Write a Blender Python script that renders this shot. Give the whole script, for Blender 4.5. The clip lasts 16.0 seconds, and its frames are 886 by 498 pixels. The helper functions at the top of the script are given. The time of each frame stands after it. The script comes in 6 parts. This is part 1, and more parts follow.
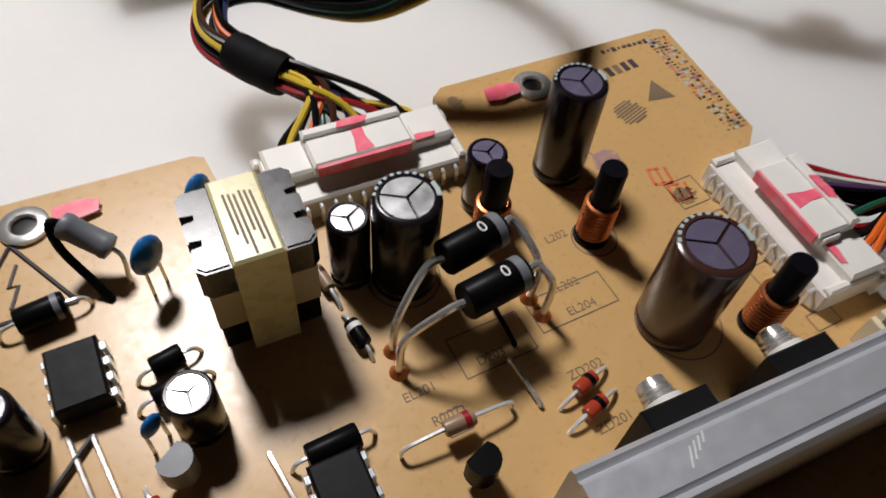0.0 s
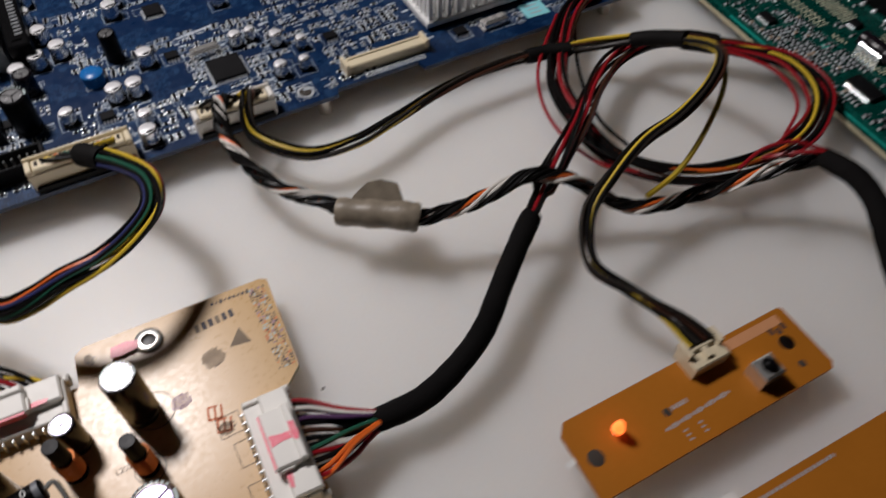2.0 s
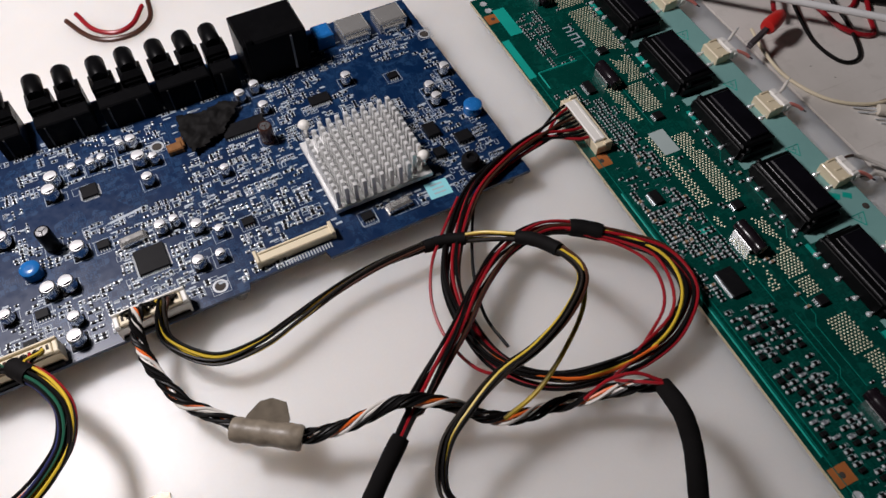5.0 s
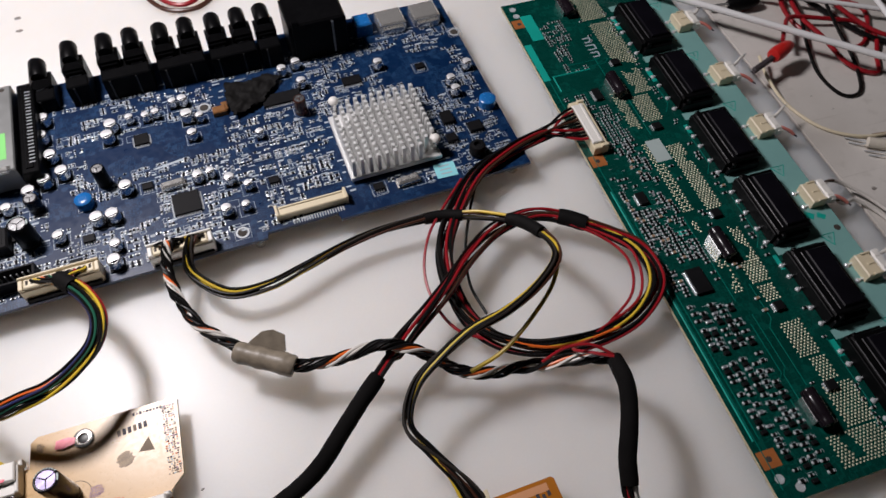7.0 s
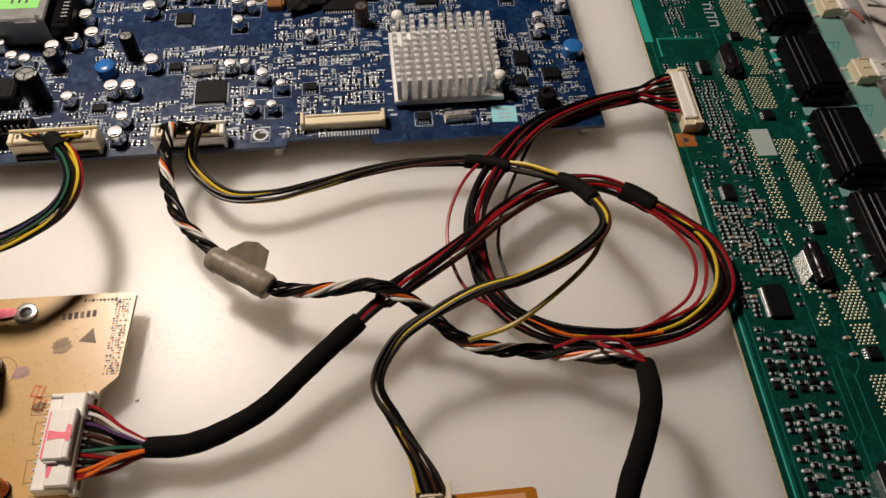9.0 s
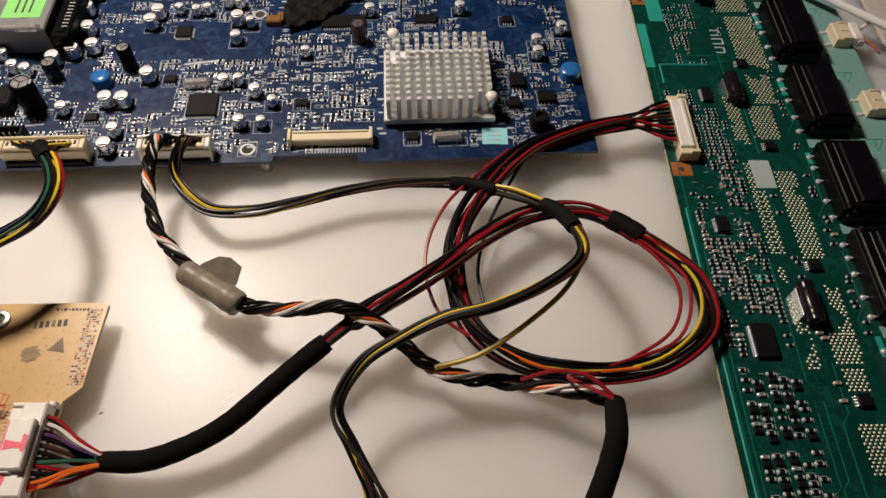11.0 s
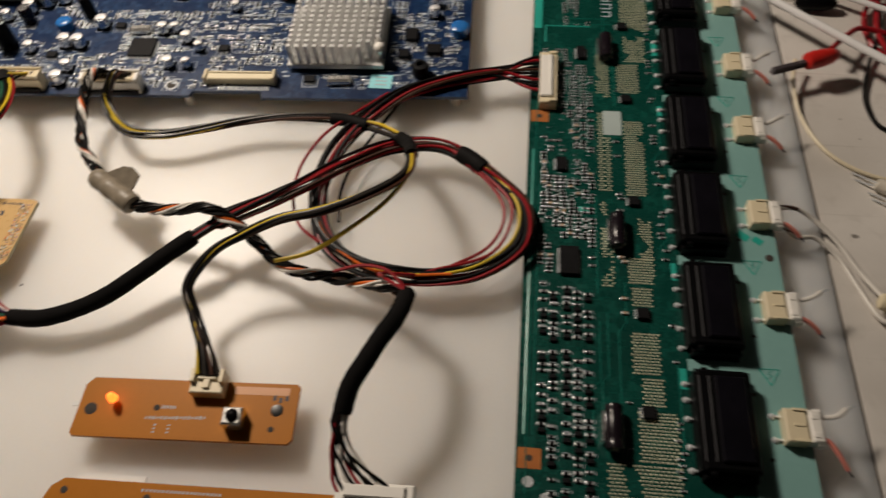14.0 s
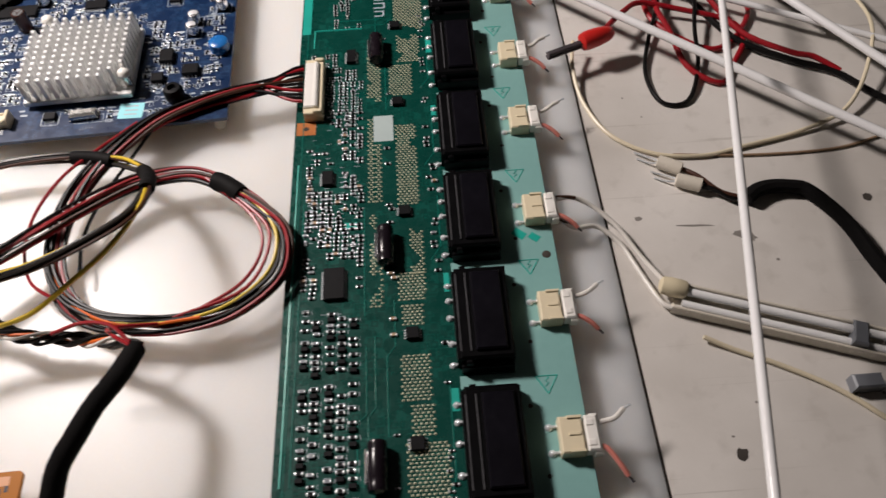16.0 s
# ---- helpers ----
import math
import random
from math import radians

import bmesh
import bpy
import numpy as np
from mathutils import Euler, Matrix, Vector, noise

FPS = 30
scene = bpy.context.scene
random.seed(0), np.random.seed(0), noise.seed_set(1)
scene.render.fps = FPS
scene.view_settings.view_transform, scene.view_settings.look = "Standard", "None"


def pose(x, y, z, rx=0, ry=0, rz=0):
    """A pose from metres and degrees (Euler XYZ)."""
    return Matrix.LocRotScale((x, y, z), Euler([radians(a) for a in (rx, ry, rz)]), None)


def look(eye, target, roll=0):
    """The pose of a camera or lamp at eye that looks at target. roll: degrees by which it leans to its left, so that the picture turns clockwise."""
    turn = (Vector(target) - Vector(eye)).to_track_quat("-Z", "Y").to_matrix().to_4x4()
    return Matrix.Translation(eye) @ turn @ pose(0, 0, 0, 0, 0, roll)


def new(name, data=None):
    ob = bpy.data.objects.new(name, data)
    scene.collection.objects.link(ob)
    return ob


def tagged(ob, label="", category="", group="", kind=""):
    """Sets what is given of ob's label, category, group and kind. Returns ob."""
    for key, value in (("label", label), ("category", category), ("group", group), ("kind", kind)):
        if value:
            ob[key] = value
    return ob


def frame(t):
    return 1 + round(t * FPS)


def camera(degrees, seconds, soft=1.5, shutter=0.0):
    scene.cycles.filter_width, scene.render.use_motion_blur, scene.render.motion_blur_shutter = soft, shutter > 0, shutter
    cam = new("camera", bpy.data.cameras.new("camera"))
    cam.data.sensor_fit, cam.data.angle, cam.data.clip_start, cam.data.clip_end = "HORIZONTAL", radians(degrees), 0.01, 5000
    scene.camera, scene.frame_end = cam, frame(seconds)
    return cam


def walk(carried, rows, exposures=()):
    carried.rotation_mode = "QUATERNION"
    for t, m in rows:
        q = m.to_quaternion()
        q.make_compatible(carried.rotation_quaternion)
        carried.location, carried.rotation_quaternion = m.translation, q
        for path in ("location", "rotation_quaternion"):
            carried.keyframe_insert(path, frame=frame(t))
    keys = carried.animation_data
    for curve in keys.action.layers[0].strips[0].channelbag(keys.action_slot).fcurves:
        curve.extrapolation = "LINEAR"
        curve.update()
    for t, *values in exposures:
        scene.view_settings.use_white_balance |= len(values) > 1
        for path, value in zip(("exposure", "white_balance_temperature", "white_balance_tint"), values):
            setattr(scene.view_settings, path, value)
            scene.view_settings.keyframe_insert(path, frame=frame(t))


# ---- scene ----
cam = camera(62.2, 16.0, shutter=0.5)
PATH = [
    (0, (-0.31134, -0.16070, 0.10556), (-0.16528, 0.09677, -0.29740), 6.35),
    (0.5, (-0.30932, -0.16844, 0.12383), (-0.16698, 0.09223, -0.27840), 4.25),
    (1, (-0.28820, -0.18562, 0.14620), (-0.13993, 0.08551, -0.24687), 1.88),
    (1.5, (-0.25112, -0.19891, 0.14990), (-0.10093, 0.08104, -0.23619), 1.99),
    (2, (-0.21870, -0.19743, 0.18978), (-0.07949, 0.06956, -0.20939), 1.42),
    (2.5, (-0.18703, -0.17423, 0.22948), (-0.06198, 0.06258, -0.19275), 4.64),
    (3, (-0.15646, -0.16913, 0.25677), (-0.04850, 0.05484, -0.17703), 2.50),
    (3.5, (-0.15703, -0.16063, 0.24801), (-0.03701, 0.08357, -0.17147), 1.89),
    (4, (-0.15460, -0.15446, 0.25593), (-0.04036, 0.08454, -0.16813), 1.17),
    (4.5, (-0.15396, -0.15766, 0.26096), (-0.03529, 0.08709, -0.15858), 0.56),
    (7, (-0.14565, -0.20345, 0.28852), (-0.05413, 0.05853, -0.12739), 1.52),
    (7.5, (-0.14814, -0.20090, 0.27133), (-0.06749, 0.06450, -0.14467), 2.30),
    (8, (-0.16278, -0.18953, 0.26438), (-0.09898, 0.07807, -0.15314), -1.00),
    (8.5, (-0.13543, -0.19330, 0.25896), (-0.06778, 0.08395, -0.15160), 2.86),
    (9, (-0.11609, -0.19847, 0.23720), (-0.08488, 0.07380, -0.18101), 3.22),
    (11.5, (-0.09442, -0.19337, 0.23427), (-0.09046, 0.09373, -0.17507), 0.60),
    (12, (-0.09216, -0.19888, 0.23624), (-0.09181, 0.09183, -0.17056), -1.19),
    (12.5, (-0.08043, -0.20636, 0.24929), (-0.08079, 0.08323, -0.15832), -1.88),
    (13, (-0.05800, -0.20661, 0.25186), (-0.07343, 0.08471, -0.15421), -0.11),
    (13.5, (-0.03730, -0.23405, 0.25255), (-0.09122, 0.04306, -0.16012), -3.43),
    (14, (-0.00587, -0.23780, 0.25565), (-0.04810, 0.03555, -0.16088), -4.00),
    (14.5, (0.02392, -0.24008, 0.26576), (-0.01304, 0.05402, -0.13690), -7.91),
    (15, (0.03154, -0.23360, 0.24877), (0.01730, 0.06256, -0.15382), -5.88),
    (15.5, (0.03984, -0.22355, 0.24185), (0.04206, 0.05739, -0.17175), -4.20),
    (16, (0.05671, -0.21840, 0.23437), (0.06210, 0.06183, -0.17968), -3.08),
]
EXPOSURES = [(0, -0.23, 5600, 12), (1, -0.32, 5650, 13), (1.5, -0.45, 5650, 14), (2, -0.56, 5650, 14), (2.5, -0.5, 5650, 15), (3, -0.36, 5650, 15), (3.5, -0.2, 5650, 16), (7, -0.15, 5600, 16), (8.5, -0.16, 6550, 15), (12.5, -0.12, 6600, 15), (14, -0.13, 6650, 12), (15, 0.26, 6500, 13), (16, 0.56, 5950, 16)]
walk(cam, [(t, look(eye, target, roll)) for t, eye, target, roll in PATH], EXPOSURES)

# ---- world, lamp, exposure ----
world = bpy.data.worlds.new("room")
scene.world = world
world.use_nodes = True
bg = world.node_tree.nodes["Background"]
bg.inputs[0].default_value = (0.95, 0.97, 1.0, 1)
bg.inputs[1].default_value = 0.0015
bulb = bpy.data.lights.new("desk_light", "POINT")
bulb.energy, bulb.color, bulb.shadow_soft_size = 13.3, (1.0, 0.88, 0.74), 0.045
new("desk_light", bulb).matrix_world = pose(-0.33, 0.165, 0.44)


# ---- materials ----
def material(name, colour, rough=0.5, metal=0.0, vary=0.12, scale=400.0, bump=0.0, second=None, patch=60.0, spec=0.5, coat=0.0, random_tint=0.0):
    """A surface with fine grain, larger blotches and a fine relief; scale and patch are cycles per metre."""
    m = bpy.data.materials.new(name)
    m.use_nodes = True
    nt = m.node_tree
    n, l = nt.nodes, nt.links
    b = n["Principled BSDF"]
    b.inputs["Roughness"].default_value, b.inputs["Metallic"].default_value = rough, metal
    b.inputs["Specular IOR Level"].default_value = spec
    b.inputs["Coat Weight"].default_value = coat
    tc = n.new("ShaderNodeTexCoord")
    fine, large = n.new("ShaderNodeTexNoise"), n.new("ShaderNodeTexNoise")
    for tex, s in ((fine, scale), (large, patch)):
        tex.inputs["Scale"].default_value = s
        tex.inputs["Detail"].default_value = 4
        l.new(tc.outputs["Object"], tex.inputs["Vector"])
    mixed = n.new("ShaderNodeMix")
    mixed.data_type = "RGBA"
    dark = [c * (1 - vary) for c in colour]
    lite = [min(1, c * (1 + vary)) for c in colour]
    mixed.inputs["A"].default_value, mixed.inputs["B"].default_value = (*dark, 1), (*lite, 1)
    l.new(fine.outputs["Fac"], mixed.inputs["Factor"])
    blot = n.new("ShaderNodeMix")
    blot.data_type = "RGBA"
    l.new(mixed.outputs["Result"], blot.inputs["A"])
    blot.inputs["B"].default_value = (*(second or [c * (1 - vary * 1.5) for c in colour]), 1)
    ramp = n.new("ShaderNodeMapRange")
    ramp.inputs["From Min"].default_value, ramp.inputs["From Max"].default_value = 0.45, 0.75
    l.new(large.outputs["Fac"], ramp.inputs["Value"])
    l.new(ramp.outputs["Result"], blot.inputs["Factor"])
    last = blot.outputs["Result"]
    if random_tint:
        info, hsv = n.new("ShaderNodeObjectInfo"), n.new("ShaderNodeHueSaturation")
        rng = n.new("ShaderNodeMapRange")
        rng.inputs["To Min"].default_value, rng.inputs["To Max"].default_value = 1 - random_tint, 1 + random_tint
        l.new(info.outputs["Random"], rng.inputs["Value"])
        l.new(rng.outputs["Result"], hsv.inputs["Value"])
        l.new(last, hsv.inputs["Color"])
        last = hsv.outputs["Color"]
    l.new(last, b.inputs["Base Color"])
    rr = n.new("ShaderNodeMapRange")
    rr.inputs["To Min"].default_value, rr.inputs["To Max"].default_value = max(0.02, rough - 0.1), min(1, rough + 0.1)
    l.new(fine.outputs["Fac"], rr.inputs["Value"])
    l.new(rr.outputs["Result"], b.inputs["Roughness"])
    if bump:
        bp = n.new("ShaderNodeBump")
        bp.inputs["Strength"].default_value, bp.inputs["Distance"].default_value = bump, 0.0003
        l.new(fine.outputs["Fac"], bp.inputs["Height"])
        l.new(bp.outputs["Normal"], b.inputs["Normal"])
    return m


def solder_mask(name, base, trace, edge=0.5, cell=500.0, coverage=0.5, rough=0.32):
    """Lacquered board with a maze of copper tracks showing lighter under the lacquer."""
    m = material(name, base, rough, vary=0.15, scale=300, patch=50)
    nt = m.node_tree
    n, l = nt.nodes, nt.links
    b = n["Principled BSDF"]
    src = b.inputs["Base Color"].links[0].from_socket
    tc = n.new("ShaderNodeTexCoord")
    vor = n.new("ShaderNodeTexVoronoi")
    vor.distance, vor.feature = "CHEBYCHEV", "F1"
    vor.inputs["Scale"].default_value = cell
    vor.inputs["Randomness"].default_value = 0.85
    l.new(tc.outputs["Object"], vor.inputs["Vector"])
    wave = n.new("ShaderNodeMath")
    wave.operation = "PINGPONG"
    wave.inputs[1].default_value = 0.16
    l.new(vor.outputs["Distance"], wave.inputs[0])
    line = n.new("ShaderNodeMath")
    line.operation = "GREATER_THAN"
    line.inputs[1].default_value = 0.1
    l.new(wave.outputs[0], line.inputs[0])
    area = n.new("ShaderNodeTexNoise")
    area.inputs["Scale"].default_value = 75
    l.new(tc.outputs["Object"], area.inputs["Vector"])
    on = n.new("ShaderNodeMath")
    on.operation = "GREATER_THAN"
    on.inputs[1].default_value = 1 - coverage
    l.new(area.outputs["Fac"], on.inputs[0])
    both = n.new("ShaderNodeMath")
    both.operation = "MULTIPLY"
    l.new(line.outputs[0], both.inputs[0])
    l.new(on.outputs[0], both.inputs[1])
    scl = n.new("ShaderNodeMath")
    scl.operation = "MULTIPLY"
    scl.inputs[1].default_value = edge
    l.new(both.outputs[0], scl.inputs[0])
    mx = n.new("ShaderNodeMix")
    mx.data_type = "RGBA"
    l.new(scl.outputs[0], mx.inputs["Factor"])
    l.new(src, mx.inputs["A"])
    mx.inputs["B"].default_value = (*trace, 1)
    l.new(mx.outputs["Result"], b.inputs["Base Color"])
    return m


def grimy(m, dirt, strength, spread):
    """Old dirt wiped thin over a surface, and fine scratches."""
    n, l = m.node_tree.nodes, m.node_tree.links
    b = n["Principled BSDF"]
    src = b.inputs["Base Color"].links[0].from_socket
    tc = n.new("ShaderNodeTexCoord")
    for scale, low, high, amount, stretch in ((spread, 0.42, 0.72, strength, (1, 1, 1)), (spread * 9, 0.56, 0.75, strength * 0.7, (1, 1, 1)), (spread * 5, 0.64, 0.70, strength * 0.8, (0.15, 6, 1))):
        mp, tex, rng = n.new("ShaderNodeMapping"), n.new("ShaderNodeTexNoise"), n.new("ShaderNodeMapRange")
        mp.inputs["Scale"].default_value = stretch
        mp.inputs["Rotation"].default_value = (0, 0, 0.5 if stretch[0] < 1 else 0)
        l.new(tc.outputs["Object"], mp.inputs["Vector"])
        l.new(mp.outputs["Vector"], tex.inputs["Vector"])
        tex.inputs["Scale"].default_value, tex.inputs["Detail"].default_value = scale, 6
        rng.inputs["From Min"].default_value, rng.inputs["From Max"].default_value, rng.inputs["To Max"].default_value = low, high, amount
        l.new(tex.outputs["Fac"], rng.inputs["Value"])
        mx = n.new("ShaderNodeMix")
        mx.data_type = "RGBA"
        l.new(rng.outputs["Result"], mx.inputs["Factor"])
        l.new(src, mx.inputs["A"])
        mx.inputs["B"].default_value = (*dirt, 1)
        src = mx.outputs["Result"]
    l.new(src, b.inputs["Base Color"])
    return m


WHITE_TABLE = material("white_laminate", (0.82, 0.795, 0.76), 0.36, vary=0.02, scale=900, bump=0.05, patch=9, second=(0.76, 0.735, 0.70), spec=0.35)
milky = WHITE_TABLE.node_tree.nodes["Principled BSDF"]
milky.inputs["Subsurface Weight"].default_value, milky.inputs["Subsurface Scale"].default_value = 1.0, 0.045
milky.inputs["Subsurface Radius"].default_value = (1.0, 0.92, 0.84)
PANEL = grimy(material("worn_grey_laminate", (0.70, 0.67, 0.63), 0.42, vary=0.03, scale=900, bump=0.05, patch=14, second=(0.58, 0.55, 0.51), spec=0.35), (0.36, 0.33, 0.29), 0.45, 12)
BLUE = solder_mask("blue_board", (0.002, 0.016, 0.060), (0.014, 0.045, 0.115), 0.8, 420, 0.52)
GREEN = solder_mask("green_board", (0.0018, 0.047, 0.036), (0.006, 0.10, 0.076), 0.45, 330, 0.5, 0.28)
TEAL = material("pale_teal_lacquer", (0.21, 0.40, 0.38), 0.4, vary=0.05, patch=40)
BRIGHT_TEAL = material("bright_teal_copper", (0.02, 0.36, 0.29), 0.35, vary=0.08)
TAN = material("tan_phenolic_board", (0.57, 0.362, 0.142), 0.30, vary=0.06, scale=700, patch=35, second=(0.54, 0.335, 0.125), bump=0.03)
ORANGE_BOARD = material("orange_phenolic_board", (0.42, 0.15, 0.012), 0.42, vary=0.06, scale=700, patch=50, bump=0.03, spec=0.15)
EDGE = material("cut_board_edge", (0.50, 0.45, 0.30), 0.7)
COPPER_PAD = material("bare_copper_pad", (0.52, 0.18, 0.05), 0.4, 0.35, vary=0.12)
BLACK = material("black_plastic", (0.0035, 0.0035, 0.004), 0.38, vary=0.25, bump=0.05, spec=0.07)
GLOSS_BLACK = material("glossy_black_bobbin", (0.006, 0.006, 0.007), 0.27, vary=0.2, spec=0.5)
MATT = material("matt_black_epoxy", (0.008, 0.008, 0.009), 0.5, vary=0.2, bump=0.06, spec=0.12)
FERRITE = material("dark_ferrite", (0.005, 0.0045, 0.007), 0.36, vary=0.25, bump=0.08, spec=0.09)
TIN = material("tinned_solder", (0.86, 0.90, 0.93), 0.24, 0.5, vary=0.08, scale=900)
SILVER = material("aluminium_can", (0.90, 0.90, 0.91), 0.24, 0.95, vary=0.05)
CAN_TOP = material("satin_can_top", (0.86, 0.86, 0.87), 0.4, 0.45, vary=0.06)
ALUMINIUM = material("brushed_aluminium", (0.86, 0.86, 0.85), 0.38, 0.4, vary=0.06, scale=600, bump=0.04)
BAR = material("dull_extruded_aluminium", (0.60, 0.62, 0.66), 0.38, 0.5, vary=0.04, scale=500, bump=0.05, patch=160)
STEEL = material("bright_steel", (0.78, 0.77, 0.74), 0.22, 0.75, vary=0.06)
CREAM = material("cream_nylon", (0.72, 0.63, 0.44), 0.45, vary=0.04, coat=0.1)
WHITE = material("white_nylon", (0.80, 0.78, 0.73), 0.45, vary=0.04)
GLUE = material("pink_marking_lacquer", (0.85, 0.13, 0.20), 0.35, vary=0.2, patch=300, second=(0.85, 0.32, 0.36))
SLEEVE = material("purple_black_sleeve", (0.010, 0.007, 0.010), 0.22, vary=0.15, spec=0.3)
BROWN = material("brown_capacitor_sleeve", (0.052, 0.022, 0.016), 0.22, vary=0.12)
LILAC = material("vented_capacitor_top", (0.40, 0.35, 0.54), 0.25, 0.75, vary=0.08)
COPPER = material("enamelled_copper_wire", (0.55, 0.19, 0.06), 0.3, 0.75, vary=0.15)
YELLOW_TAPE = material("yellow_polyester_tape", (0.72, 0.66, 0.34), 0.28, vary=0.04)
PRINT = material("white_silk_print", (0.40, 0.45, 0.50), 0.6, vary=0.08)
INK = material("dark_ink", (0.05, 0.04, 0.045), 0.6, vary=0.2)
FADED_INK = material("faded_grey_ink", (0.20, 0.14, 0.08), 0.6, vary=0.25)
STAMP = material("red_stamp_ink", (0.65, 0.17, 0.05), 0.6, vary=0.2)
VIOLET = material("violet_marker", (0.36, 0.22, 0.30), 0.6, vary=0.2)
BLUE_CERAMIC = material("blue_dipped_ceramic", (0.02, 0.14, 0.42), 0.25, vary=0.1)
CYAN_LABEL = material("cyan_paper_label", (0.28, 0.66, 0.72), 0.6, vary=0.05)
GREY_LABEL = material("pale_grey_pad", (0.42, 0.50, 0.49), 0.5, vary=0.04)
GREEN_LABEL = material("green_paper_label", (0.22, 0.62, 0.16), 0.6, vary=0.06)
WHITE_LABEL = material("white_paper_label", (0.78, 0.78, 0.76), 0.6, vary=0.04)
SHIELD_DARK = material("dulled_tin_contact", (0.06, 0.06, 0.06), 0.4, 0.5, vary=0.2)
SHIELD = material("tinned_steel_shield", (0.26, 0.265, 0.26), 0.42, 0.6, vary=0.03, scale=150, patch=20)
FLEECE = material("black_woven_sleeve", (0.0055, 0.005, 0.005), 0.9, vary=0.4, scale=1500, bump=0.6, spec=0.12)
TAPE = material("black_cloth_tape", (0.006, 0.0055, 0.0055), 0.7, vary=0.25, bump=0.2, spec=0.12)
FOIL = material("grey_conductive_tape", (0.25, 0.212, 0.16), 0.42, 0.0, vary=0.25, bump=0.5, spec=0.35, patch=180)
FLAP = material("dull_tape_back", (0.15, 0.126, 0.094), 0.7, vary=0.3, bump=0.5, spec=0.08, patch=200)
RED_CLIP = material("red_vinyl_boot", (0.55, 0.02, 0.015), 0.35, vary=0.1)
GLASS = material("red_glass_diode", (0.36, 0.045, 0.02), 0.15, vary=0.1)
GREY = material("grey_epoxy", (0.17, 0.18, 0.20), 0.45, vary=0.1)
GROOVE = material("dirty_groove", (0.05, 0.042, 0.035), 0.9, vary=0.3)
TUBE = material("lamp_tube_phosphor", (0.80, 0.80, 0.80), 0.22, vary=0.03)
RUBBER = material("cream_silicone_boot", (0.66, 0.58, 0.40), 0.5, vary=0.06)
CLEAR = material("cloudy_clear_plastic", (0.66, 0.61, 0.52), 0.25, vary=0.05)
BEIGE = material("beige_resistor_body", (0.30, 0.20, 0.12), 0.4, vary=0.1)
WIRE = {}
for colour, rgb in dict(black=(0.006, 0.0055, 0.0055), red=(0.30, 0.008, 0.014), yellow=(0.66, 0.47, 0.03), grey=(0.035, 0.03, 0.026), white=(0.70, 0.67, 0.62),
                        orange=(0.72, 0.14, 0.015), blue=(0.03, 0.035, 0.12), purple=(0.08, 0.03, 0.10), brown=(0.06, 0.022, 0.012), green=(0.02, 0.10, 0.06), pink=(0.78, 0.27, 0.22), cream=(0.70, 0.62, 0.45)).items():
    WIRE[colour] = material(colour + "_wire", rgb, 0.36, vary=0.12, scale=200, spec=0.16 if max(rgb) < 0.05 else 0.4)
glow = bpy.data.materials.new("lit_orange_led")
glow.use_nodes = True
glow.node_tree.nodes["Principled BSDF"].inputs["Base Color"].default_value = (0.8, 0.15, 0.02, 1)
glow.node_tree.nodes["Principled BSDF"].inputs["Emission Color"].default_value = (1.0, 0.17, 0.02, 1)
glow.node_tree.nodes["Principled BSDF"].inputs["Emission Strength"].default_value = 3.2


